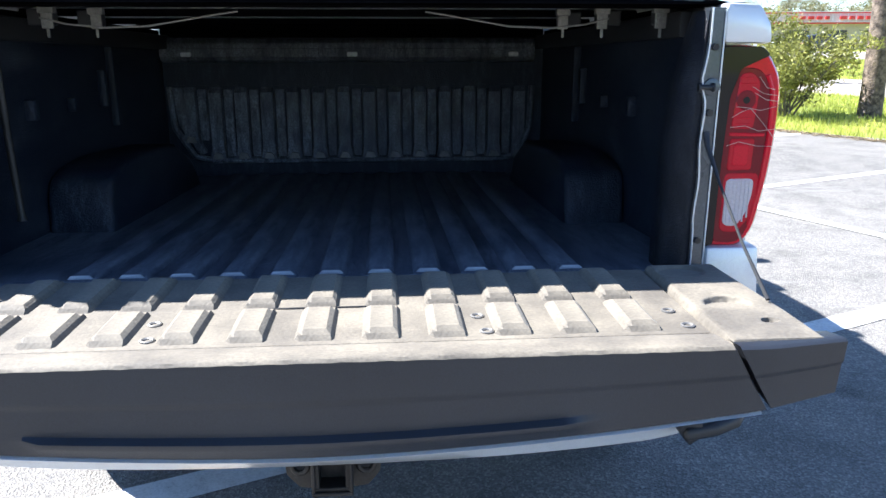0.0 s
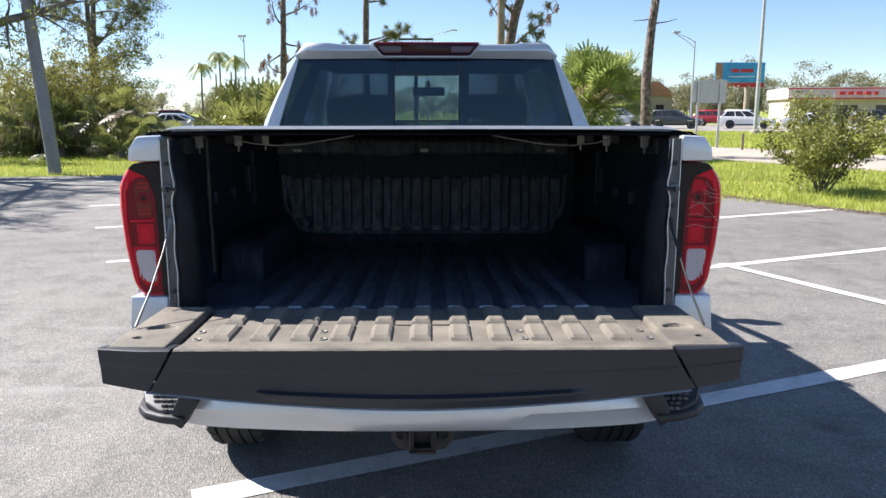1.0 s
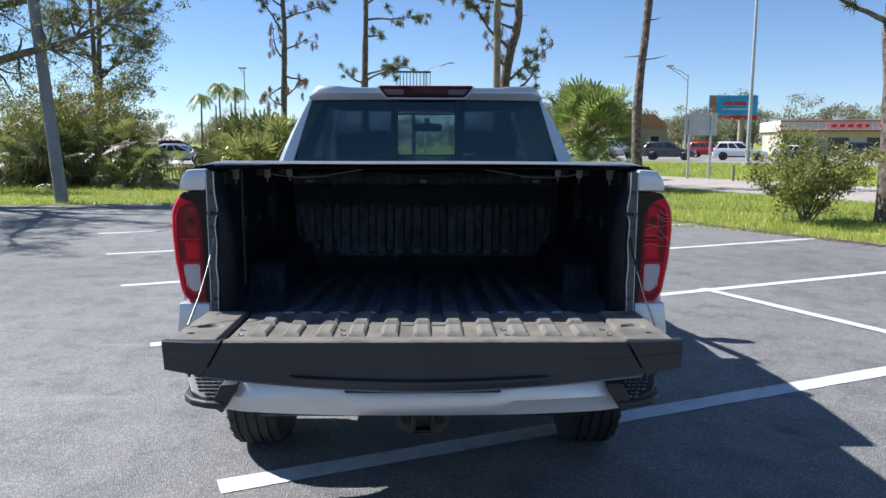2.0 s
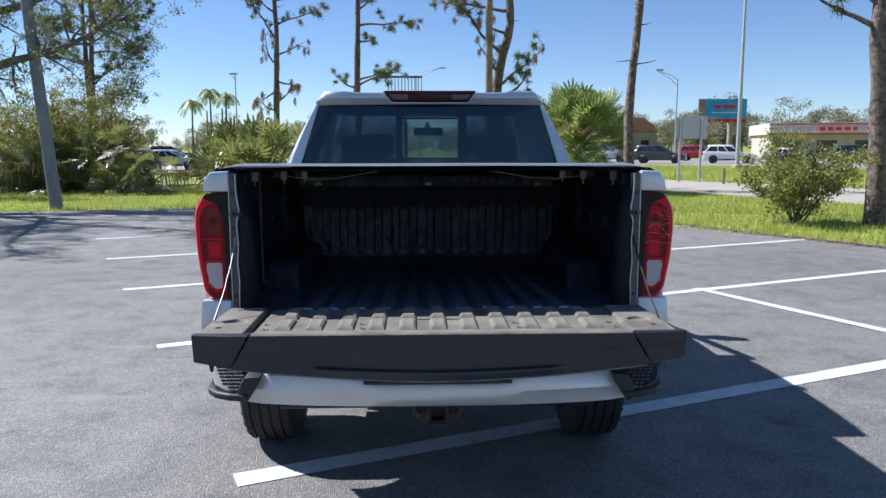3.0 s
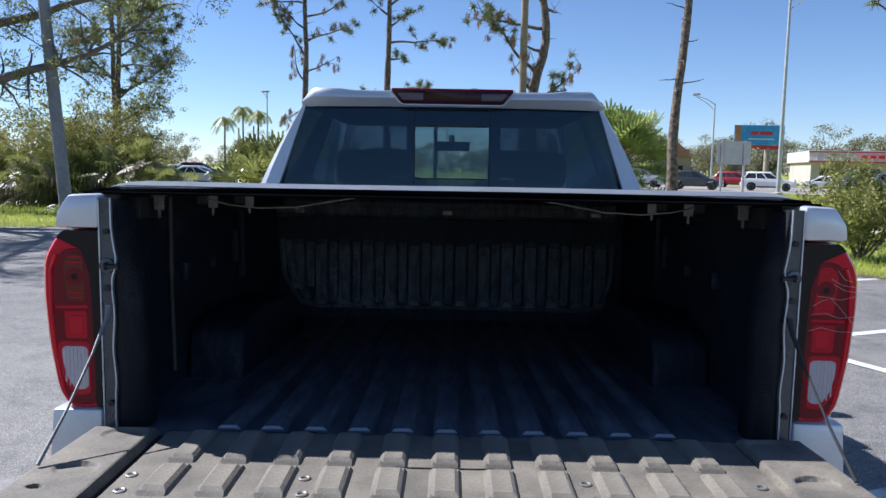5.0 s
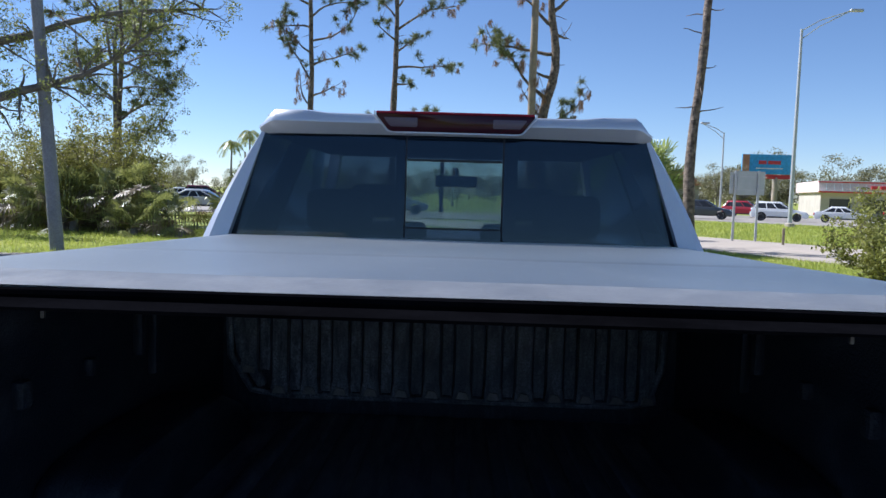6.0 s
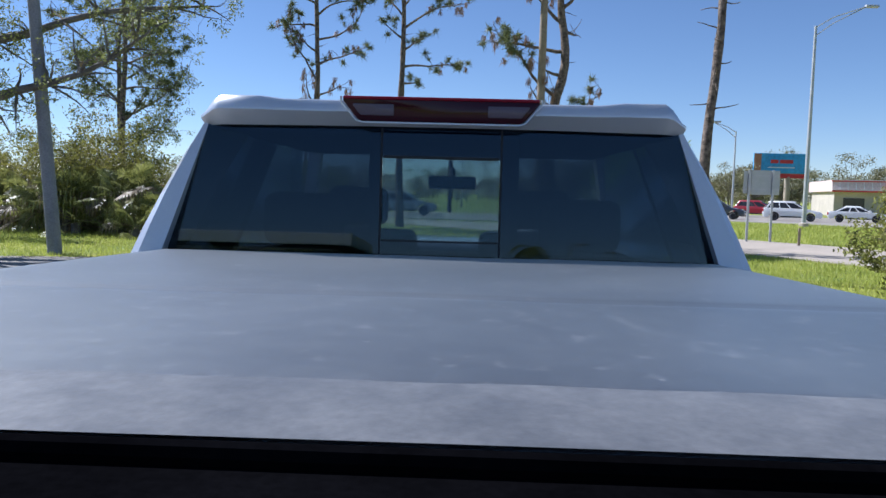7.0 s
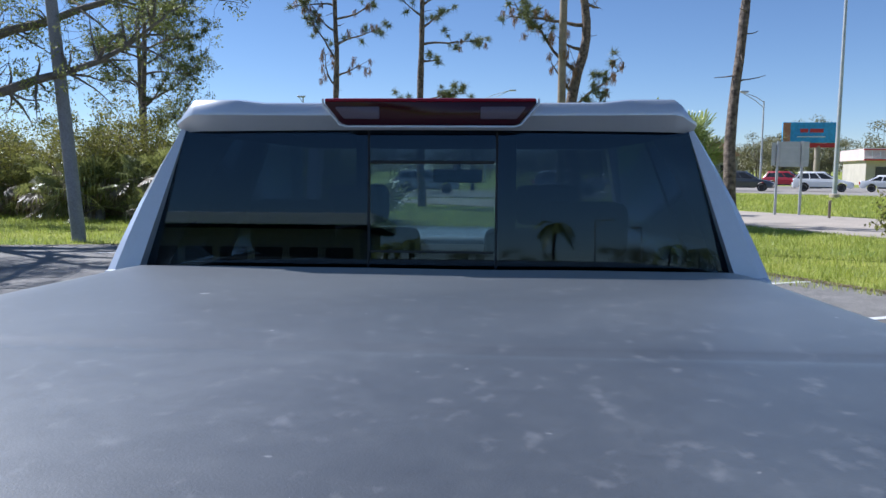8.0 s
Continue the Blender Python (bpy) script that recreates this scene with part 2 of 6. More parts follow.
M_CLAMP = surface("dull_clamp_steel", (0.20, 0.195, 0.185), (0.30, 0.29, 0.275), 0.5, 0.1, metal=0.6, big=20.0, fine=200.0)
# Deeper than black rubber, to hold the shade below the cover edge.
M_SEAL = surface("shade_black_seal", (0.002, 0.002, 0.0025), (0.004, 0.004, 0.005), 0.85, 0.05, big=6.0, fine=120.0, spec=0.0)
# Hem a little paler than the vinyl skin.
M_PALEHEM = surface("pale_vinyl_hem", (0.060, 0.063, 0.066), (0.115, 0.118, 0.12), 0.46, 0.12, big=14.0, fine=120.0, bump=0.2, depth=0.001)
M_PALEHEM.node_tree.nodes["Principled BSDF"].inputs["Sheen Weight"].default_value = 0.3
M_DUSTY.node_tree.nodes["Principled BSDF"].inputs["Sheen Weight"].default_value = 0.08
M_RUBBER = surface("tyre_rubber", (0.014, 0.014, 0.015), (0.032, 0.031, 0.030), 0.8, 0.08, big=5.0, fine=90.0, bump=0.4)
M_STEEL = surface("dark_steel", (0.026, 0.025, 0.025), (0.060, 0.055, 0.050), 0.55, 0.12, metal=0.6, big=9.0, fine=150.0, bump=0.4)
M_ALLOY = surface("alloy", (0.50, 0.51, 0.53), (0.62, 0.62, 0.63), 0.32, 0.1, metal=0.9, big=6.0, fine=120.0)
M_GALV = surface("galvanised_steel", (0.42, 0.43, 0.44), (0.54, 0.54, 0.53), 0.5, 0.1, metal=0.5, big=2.0, fine=40.0)
M_RED = lens_plastic("red_lens", (0.62, 0.005, 0.022))
M_REDDEEP = lens_plastic("deep_red_lens", (0.17, 0.002, 0.010))
M_REDBROWN = lens_plastic("brown_red_lens", (0.15, 0.022, 0.012))
M_REDMID = lens_plastic("middle_red_lens", (0.50, 0.004, 0.018))
M_BRAKEDEEP = lens_plastic("dark_red_lens", (0.034, 0.0006, 0.007))
M_BRAKEBAR = lens_plastic("red_lens_bar", (0.26, 0.006, 0.022))
M_SMOKE = lens_plastic("smoked_lens", (0.005, 0.005, 0.007))
M_CLEAR = lens_plastic("clear_lens", (0.58, 0.52, 0.53), 0.25)
M_LAMPWHITE = surface("white_plastic", (0.78, 0.78, 0.76), (0.84, 0.84, 0.82), 0.4, 0.05)
M_TINT = pane_glass("privacy_glass", (0.17, 0.21, 0.25))
M_TINTLIGHT = pane_glass("lighter_tinted_glass", (0.38, 0.46, 0.48))
M_DOORTINT = pane_glass("tinted_door_glass", (0.16, 0.19, 0.21))
M_FRONTTINT = pane_glass("tinted_front_door_glass", (0.72, 0.78, 0.78))
M_CLEARPANE = pane_glass("windscreen_glass", (0.93, 0.96, 0.95))
# Cloth set near black for the shade its shadowless panes leave out.
M_CABIN = surface("shade_darkened_cloth", (0.010, 0.010, 0.012), (0.017, 0.017, 0.019), 0.9, 0.05, big=6.0, fine=200.0, bump=0.3)
M_BARK = surface("pine_bark", (0.06, 0.045, 0.035), (0.29, 0.225, 0.17), 0.9, 0.05, big=9.0, fine=26.0, bump=1.0, depth=0.03)
M_OAKBARK = surface("grey_bark", (0.11, 0.095, 0.08), (0.22, 0.195, 0.165), 0.9, 0.05, big=4.0, fine=30.0, bump=1.0, depth=0.02)
M_NEEDLE = leafy("pine_needles", (0.065, 0.085, 0.03), (0.20, 0.22, 0.085), 0.3)
M_DEADNEEDLE = leafy("dead_needles", (0.16, 0.085, 0.045), (0.30, 0.19, 0.10), 0.25)
M_OAKLEAF = leafy("oak_leaves", (0.06, 0.085, 0.02), (0.30, 0.32, 0.09), 0.4)
M_THICKET = leafy("thicket_leaves", (0.055, 0.065, 0.015), (0.36, 0.34, 0.08), 0.38)
M_SHRUB = leafy("shrub_leaves", (0.07, 0.085, 0.02), (0.36, 0.36, 0.09), 0.4)
M_PALM = leafy("palm_fronds", (0.08, 0.125, 0.028), (0.36, 0.42, 0.12), 0.38, 0.36)
M_PALMDULL = leafy("dull_palm_fronds", (0.05, 0.07, 0.018), (0.36, 0.37, 0.11), 0.38, 0.36)
M_THATCH = leafy("dead_fronds", (0.14, 0.10, 0.055), (0.32, 0.25, 0.15), 0.2)
M_FAR = leafy("far_foliage", (0.085, 0.09, 0.045), (0.30, 0.28, 0.14), 0.3)
M_WOODPOLE = surface("weathered_pole_wood", (0.24, 0.19, 0.13), (0.36, 0.29, 0.21), 0.9, 0.05, big=3.0, fine=30.0, bump=0.6)
M_POLE = surface("painted_grey_pole", (0.20, 0.20, 0.21), (0.27, 0.27, 0.28), 0.7, 0.1, big=1.5, fine=30.0, bump=0.3)
M_STUCCO = surface("cream_stucco", (0.46, 0.415, 0.35), (0.54, 0.49, 0.42), 0.9, 0.05, big=0.5, fine=12.0, bump=0.3)
M_ROOFPINK = surface("pale_red_metal_roof", (0.66, 0.52, 0.49), (0.74, 0.60, 0.57), 0.6, 0.1, big=0.4, fine=8.0)
M_SIGNRED = surface("red_sign", (0.55, 0.03, 0.03), (0.62, 0.05, 0.05), 0.5, 0.1)
M_TERRACOTTA = surface("terracotta_roof", (0.42, 0.20, 0.12), (0.52, 0.27, 0.17), 0.85, 0.05, big=0.6, fine=4.0)
M_BOARDBLUE = surface("blue_board", (0.06, 0.32, 0.66), (0.10, 0.45, 0.80), 0.6, 0.1, big=0.15, fine=2.0)
M_SIGNBACK = surface("sign_back_aluminium", (0.40, 0.42, 0.41), (0.48, 0.49, 0.48), 0.45, 0.1, metal=0.5, big=2.0)
M_DARKGLASS = surface("dark_shop_glass", (0.02, 0.022, 0.025), (0.03, 0.032, 0.035), 0.1, 0.04)


# ---- building blocks ----
def mesh_of(name, bm, material, smooth=False):
    bmesh.ops.recalc_face_normals(bm, faces=bm.faces)
    me = bpy.data.meshes.new(name)
    bm.to_mesh(me)
    bm.free()
    for mt in (material if isinstance(material, (list, tuple)) else (material,)):
        me.materials.append(mt)
    if smooth:
        for f in me.polygons:
            f.use_smooth = True
        me.set_sharp_from_angle(angle=radians(38))
    return me


def part(name, bm, material, parent, label="", smooth=False):
    ob = new(name, mesh_of(name, bm, material, smooth))
    ob.parent = parent
    if label:
        tagged(ob, label)
    return ob


def thing(name, label, category, group="", kind="", at=(0, 0, 0), turn=0.0):
    ob = new(name)
    ob.empty_display_size = 0.2
    ob.matrix_basis = pose(*at, 0, 0, turn)
    return tagged(ob, label, category, group, kind)


def solid(name, bm, material, label, category, group="", kind="", smooth=False):
    return tagged(new(name, mesh_of(name, bm, material, smooth)), label, category, group, kind)


def add_box(bm, x0, x1, y0, y1, z0, z1, bevel=0.0, segments=2):
    m = Matrix.LocRotScale(((x0 + x1) / 2, (y0 + y1) / 2, (z0 + z1) / 2), None, (abs(x1 - x0), abs(y1 - y0), abs(z1 - z0)))
    made = bmesh.ops.create_cube(bm, size=1.0, matrix=m)["verts"]
    if bevel:
        edges = list({e for v in made for e in v.link_edges})
        bmesh.ops.bevel(bm, geom=edges, offset=bevel, segments=segments, affect="EDGES", profile=0.5)
    return bm


def box(x0, x1, y0, y1, z0, z1, bevel=0.0, segments=2):
    return add_box(bmesh.new(), x0, x1, y0, y1, z0, z1, bevel, segments)


def add_prism(bm, outline, axis, a, b):
    """A polygon pushed along an axis from a to b. outline: (y, z) for x, (x, z) for y, (x, y) for z."""
    def place(p, v):
        return {"x": (v, p[0], p[1]), "y": (p[0], v, p[1]), "z": (p[0], p[1], v)}[axis]
    lo = [bm.verts.new(place(p, a)) for p in outline]
    hi = [bm.verts.new(place(p, b)) for p in outline]
    bm.faces.new(lo)
    bm.faces.new(hi[::-1])
    k = len(outline)
    for i in range(k):
        bm.faces.new((lo[i], lo[(i + 1) % k], hi[(i + 1) % k], hi[i]))
    return bm


def prism(outline, axis, a, b, bevel=0.0, segments=2):
    bm = add_prism(bmesh.new(), outline, axis, a, b)
    if bevel:
        bmesh.ops.recalc_face_normals(bm, faces=bm.faces)
        bmesh.ops.bevel(bm, geom=list(bm.edges), offset=bevel, segments=segments, affect="EDGES", profile=0.5)
    return bm


def add_loft(bm, rings, closed=True, ends=True):
    """Skin over rings of equal count."""
    vs = [[bm.verts.new(p) for p in r] for r in rings]
    k = len(rings[0])
    for a, b in zip(vs, vs[1:]):
        for i in range(k if closed else k - 1):
            j = (i + 1) % k
            bm.faces.new((a[i], a[j], b[j], b[i]))
    if ends and closed:
        bm.faces.new(vs[0][::-1])
        bm.faces.new(vs[-1])
    return bm


def add_tube(bm, pts, radii, sides=8, ends=True):
    pts = [Vector(p) for p in pts]
    if isinstance(radii, (int, float)):
        radii = [radii] * len(pts)
    rings = []
    side = None
    for i, p in enumerate(pts):
        way = (pts[min(i + 1, len(pts) - 1)] - pts[max(i - 1, 0)]).normalized()
        if side is None:
            side = way.orthogonal().normalized()
        side = (side - way * side.dot(way)).normalized()
        up = way.cross(side)
        rings.append([p + radii[i] * (math.cos(a) * side + math.sin(a) * up) for a in (2 * math.pi * s / sides for s in range(sides))])
    return add_loft(bm, rings, True, ends)


def tube(pts, radii, sides=8):
    return add_tube(bmesh.new(), pts, radii, sides)


def lathe(profile, axis="x", sides=32, at=(0, 0, 0)):
    """profile: (along, radius) points, turned about an axis through at."""
    bm = bmesh.new()
    rings = []
    for u, r in profile:
        ring = []
        for s in range(sides):
            a = 2 * math.pi * s / sides
            c, d = r * math.cos(a), r * math.sin(a)
            q = {"x": (u, c, d), "y": (c, u, d), "z": (c, d, u)}[axis]
            ring.append(tuple(q[i] + at[i] for i in range(3)))
        rings.append(ring)
    return add_loft(bm, rings)


def mirror_x(bm):
    for v in bm.verts:
        v.co.x = -v.co.x
    return bm


def soup(name, verts, faces, material):
    me = bpy.data.meshes.new(name)
    me.from_pydata(verts, [], faces)
    me.materials.append(material)
    return me


# ---- ground ----
def sheet(pts, z):
    bm = bmesh.new()
    bm.faces.new([bm.verts.new((x, y, z)) for x, y in pts])
    return bm


def slab(pts, z0, z1):
    return add_prism(bmesh.new(), pts, "z", z0, z1)


solid("ground", sheet(((-2500, -2500), (2500, -2500), (2500, 2500), (-2500, 2500)), -0.03), M_GRASS, "green lawn and verge round the car park", "ground", kind="structure")
LOT = ((-40, -30), (46, -30), (24, -6), (7.6, 9.0), (6.5, 10.4), (5.25, 12.6), (3.2, 15.6), (0.1, 17.6), (-6.6, 17.0), (-10.5, 16.2), (-40, 12.5))
solid("parking_lot", slab(LOT, -0.2, 0.0), M_ASPHALT, "worn grey asphalt car park with white stall lines", "pavement", kind="structure")
PATHWAY = ((52, -60), (60, -56), (24.5, 10.8), (16.6, 25.0), (14.2, 29.2), (11.5, 33.0), (5.5, 41), (-3, 46), (-6, 41), (2.5, 33.5), (8.8, 24.0), (12.2, 17.7))
solid("sidewalk", slab(PATHWAY, -0.2, 0.0), M_CONCRETE, "wide pale concrete footway across the verge", "sidewalk", kind="structure")


def stripe(name, a, b, width=0.115, z=0.004):
    a, b = Vector((*a, 0)), Vector((*b, 0))
    w = (b - a).normalized().cross(Vector((0, 0, 1))) * width / 2
    bm = bmesh.new()
    k = 40
    rings = []
    for i in range(k + 1):
        p = a.lerp(b, i / k)
        ragged = 1 + 0.05 * random.uniform(-1, 1)
        rings.append((p - w * ragged, p + w * ragged))
    add_loft(bm, [[(p.x, p.y, z) for p in r] for r in rings], closed=False)
    return solid(name, bm, M_LINE, "worn white painted stall line on asphalt", "road marking", "stall lines", "structure")


for k, (a, b) in enumerate((((-0.97, 0.63), (6.4, 3.70)), ((-2.21, 3.14), (6.7, 6.88)), ((-3.45, 5.63), (6.6, 9.85)), ((-4.62, 8.02), (5.3, 12.15)),
                            ((-5.8, 10.45), (-4.9, 10.83)), ((-7.97, 14.81), (-7.25, 15.1)), ((3.06, 5.44), (5.97, -0.8)))):
    stripe("stall_line", a, b, 0.15 if k == 0 else 0.12, 0.008 if k == 6 else 0.004)

# the roads beyond the verge
solid("road_across", slab(((-160, 44.5), (8, 47.5), (10, 64), (-160, 60)), -0.2, 0.0), M_ROAD, "pale grey street beyond the verge", "road", kind="structure")
solid("road_diagonal", slab(((8, 75), (21.5, 60.4), (31.5, 49.6), (90, -14), (112, -2), (50, 74), (24, 96)), -0.2, 0.004), M_ROAD, "wide pale grey highway with traffic", "road", kind="structure")


# ---- the pickup truck: rear sill at y = 0, nose towards +y ----
truck = thing("pickup_truck", "silver-white crew-cab pickup truck, tailgate down, on asphalt", "pickup truck")


def floor_z(y):
    return 0.966 - 0.052 * y


def sloped(bm, fn, base=0.0):
    """Let a level part follow the truck's rake."""
    for v in bm.verts:
        v.co.z += fn(v.co.y) - base
    return bm


def arc(cy, cz, r, a0, a1, k):
    return [(cy + r * math.cos(radians(a0 + (a1 - a0) * i / k)), cz + r * math.sin(radians(a0 + (a1 - a0) * i / k))) for i in range(k + 1)]


REAR_AXLE, FRONT_AXLE = 1.25, 4.98


def body_side(s):
    low = 0.60
    outline = [(0.11, 0.74), (0.11, 1.435), (0.12, 1.435), (0.12, 1.505), (1.84, 1.455), (1.84, low)]
    outline += arc(REAR_AXLE, 0.43, 0.49, 20, 160, 14) + [(0.66, 0.70)]
    bm = prism(outline, "x", 0.83, 0.945)
    for v in bm.verts:
        if v.co.z > 1.3:
            v.co.x = min(v.co.x, 0.885)
    part("bedside", bm if s > 0 else mirror_x(bm), M_WHITE, truck, "silver-white painted bedside panel", True)
    front = [(1.88, low), (1.88, 1.44), (3.95, 1.40), (4.3, 1.39), (5.25, 1.32), (5.46, 1.22), (5.52, 1.0), (5.5, 0.55)]
    front += arc(FRONT_AXLE, 0.43, 0.49, -10, 170, 14) + [(4.4, low)]
    bm = prism(front, "x", 0.84, 0.95)
    part("cab_side", bm if s > 0 else mirror_x(bm), M_WHITE, truck, "silver-white painted doors and front wing", True)


for s in (1, -1):
    body_side(s)

# top rails and the white corner caps above the lamps
for s in (1, -1):
    bm = prism(((0.80, 1.50), (0.885, 1.49), (0.875, 1.512), (0.865, 1.518), (0.80, 1.518)), "y", 0.09, 1.84)
    sloped(bm, lambda y: -0.033 * y)
    part("bed_rail", bm if s > 0 else mirror_x(bm), M_BLACK, truck, "black plastic rail cap")
    bm = prism(((0.797, 1.437), (0.899, 1.437), (0.893, 1.475), (0.868, 1.513), (0.797, 1.516)), "y", 0.040, 0.17, 0.010)
    part("corner_cap", bm if s > 0 else mirror_x(bm), M_WHITE, truck, "silver-white painted corner above the tail lamp", True)
    bm = prism(((0.80, 0.78), (0.918, 0.78), (0.925, 0.9), (0.915, 1.016), (0.80, 1.016)), "y", 0.034, 0.12, 0.008)
    part("corner_panel", bm if s > 0 else mirror_x(bm), M_WHITE, truck, "silver-white painted corner below the tail lamp", True)

# bed floor with pressed ribs
RIB_X = [-0.508 + 0.1017 * i for i in range(11)]
floor_plate = part("bed_floor", sloped(box(-0.80, 0.80, -0.012, 1.82, -0.03, 0.0), floor_z), M_LINER, truck, "black sprayed bed floor")


def rib_mesh(length, base, top, high, ramp_end):
    """A pressed rib with soft shoulders, lying along -y from the origin."""
    edge, inner = base / 2, top / 2
    across = (-edge, -(edge + inner) / 2, -inner * 0.92, inner * 0.92, (edge + inner) / 2, edge)
    rise = (0.0, 0.55, 1.0, 1.0, 0.55, 0.0)
    rings = []
    for d, f in ((0, 0.0), (ramp_end * 0.45, 0.55), (ramp_end, 1.0), (length - ramp_end, 1.0), (length - ramp_end * 0.45, 0.55), (length, 0.0)):
        rings.append([(x * (0.86 + 0.14 * min(1.0, f * 2)), -d, high * min(r, f) - 0.0006) for x, r in zip(across, rise)])
    return add_loft(bmesh.new(), rings, closed=False)


floor_rib = mesh_of("rib", rib_mesh(1.735, 0.064, 0.044, 0.014, 0.02), M_LINER, True)
# White plate paints the sky glint on each rib's end.
tip = mesh_of("rib_tip", prism(((-0.026, 0.001), (-0.018, 0.0085), (0.018, 0.0085), (0.026, 0.001)), "y", -0.004, 0.002, 0.001), M_WHITE, True)
for x in RIB_X:
    ob = new("rib", floor_rib)
    ob.parent = floor_plate
    ob.matrix_basis = pose(x, 1.79, floor_z(1.79), math.degrees(math.atan(-0.052)), 0, 0)
    ob = new("rib_tip", tip)
    ob.parent = floor_plate
    ob.matrix_basis = pose(x, 0.048, floor_z(0) + 0.006)

# bed walls, wheel housings, front bulkhead
for s in (1, -1):
    bm = box(0.80, 0.825, 0.11, 1.84, 0.93, 1.50)
    for v in bm.verts:
        v.co.z += -0.048 * v.co.y if v.co.z < 1.2 else -0.033 * v.co.y
    wall = part("bed_wall", bm if s > 0 else mirror_x(bm), M_LINERSHADE, truck, "black sprayed bed side wall")
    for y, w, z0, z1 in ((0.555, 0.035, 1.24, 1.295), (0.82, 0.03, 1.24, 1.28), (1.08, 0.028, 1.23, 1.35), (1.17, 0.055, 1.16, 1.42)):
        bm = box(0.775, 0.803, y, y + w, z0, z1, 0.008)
        part("stake_pocket", bm if s > 0 else mirror_x(bm), M_LINERSHADE, wall, smooth=True)
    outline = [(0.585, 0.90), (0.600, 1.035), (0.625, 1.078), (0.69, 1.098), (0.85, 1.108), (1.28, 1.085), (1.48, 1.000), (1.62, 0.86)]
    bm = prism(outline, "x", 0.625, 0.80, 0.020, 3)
    part("wheel_housing", bm if s > 0 else mirror_x(bm), M_LINERSHADE, truck, "black sprayed wheel housing inside the bed", True)

# Plate and rib backing take the deeper liner to paint recess shade.
front_wall = part("bulkhead", box(-0.80, 0.80, 1.825, 1.86, 0.84, 1.445), M_LINERSHADE, truck, "black ribbed bed front wall")
bm = prism(((1.80, 1.355), (1.79, 1.375), (1.79, 1.425), (1.81, 1.442), (1.83, 1.442), (1.83, 1.345)), "x", -0.80, 0.76, 0.006)
beam = part("bulkhead_beam", bm, M_BULK, front_wall, "black cross beam with lamps", True)
for x0, x1 in ((-0.77, -0.15), (-0.13, 0.10), (0.12, 0.72)):
    part("beam_inset", box(x0, x1, 1.784, 1.792, 1.368, 1.405, 0.003), M_BULK, front_wall)
for x in (-0.69, -0.012, 0.665):
    part("bed_lamp", box(x - 0.022, x + 0.022, 1.775, 1.79, 1.371, 1.391, 0.006), M_LAMPWHITE, front_wall, "small white bed lamp", True)
part("bulkhead_panel", box(-0.755, 0.745, 1.8205, 1.8245, 0.945, 1.255), M_LINERSHADE, front_wall, "liner panel behind the ribs, darkened for groove shade")
for i in range(14):
    x = -0.70 + 0.1075 * i
    z0 = 0.970 if i > 0 else 1.04
    bm = bmesh.new()
    add_loft(bm, [[(x - 0.040, 1.826, z0 - 0.02), (x - 0.033, 1.788, z0 - 0.02), (x + 0.033, 1.788, z0 - 0.02), (x + 0.040, 1.826, z0 - 0.02)],
                  [(x - 0.031, 1.826, z0 + 0.02), (x - 0.025, 1.800, z0 + 0.03), (x + 0.025, 1.800, z0 + 0.03), (x + 0.031, 1.826, z0 + 0.02)],
                  [(x - 0.031, 1.826, 1.23), (x - 0.025, 1.800, 1.225), (x + 0.025, 1.800, 1.225), (x + 0.031, 1.826, 1.23)],
                  [(x - 0.029, 1.826, 1.25), (x - 0.018, 1.822, 1.25), (x + 0.018, 1.822, 1.25), (x + 0.029, 1.826, 1.25)]])
    if i < 13:
        part("groove_strip", box(x + 0.0355, x + 0.072, 1.810, 1.822, z0 - 0.015, 1.238, 0.003), M_BULK, front_wall, "scuffed black strip between two ribs")
    rib = part("rib", bm, M_BULK, front_wall)
    part("worn_foot", prism(((x - 0.024, z0 - 0.022), (x + 0.024, z0 - 0.022), (x + 0.015, z0 + 0.002), (x - 0.012, z0 + 0.006)), "y", 1.784, 1.793, 0.002), M_CLAMP, rib, "scuffed pale rib foot")
part("gusset", prism(((-0.765, 1.245), (-0.722, 1.245), (-0.705, 1.10), (-0.640, 0.975), (-0.668, 0.962), (-0.745, 1.09)), "y", 1.797, 1.83, 0.004), M_BULK, front_wall, "", True)
for pts in (((-0.775, 1.81, 1.25), (-0.765, 1.80, 1.08), (-0.69, 1.80, 0.958), (-0.60, 1.80, 0.941), (0.62, 1.80, 0.939), (0.70, 1.80, 0.953), (0.745, 1.80, 1.08), (0.752, 1.81, 1.25)),):
    part("panel_edge", tube(pts, 0.013, 8), M_BULK, front_wall, smooth=True)

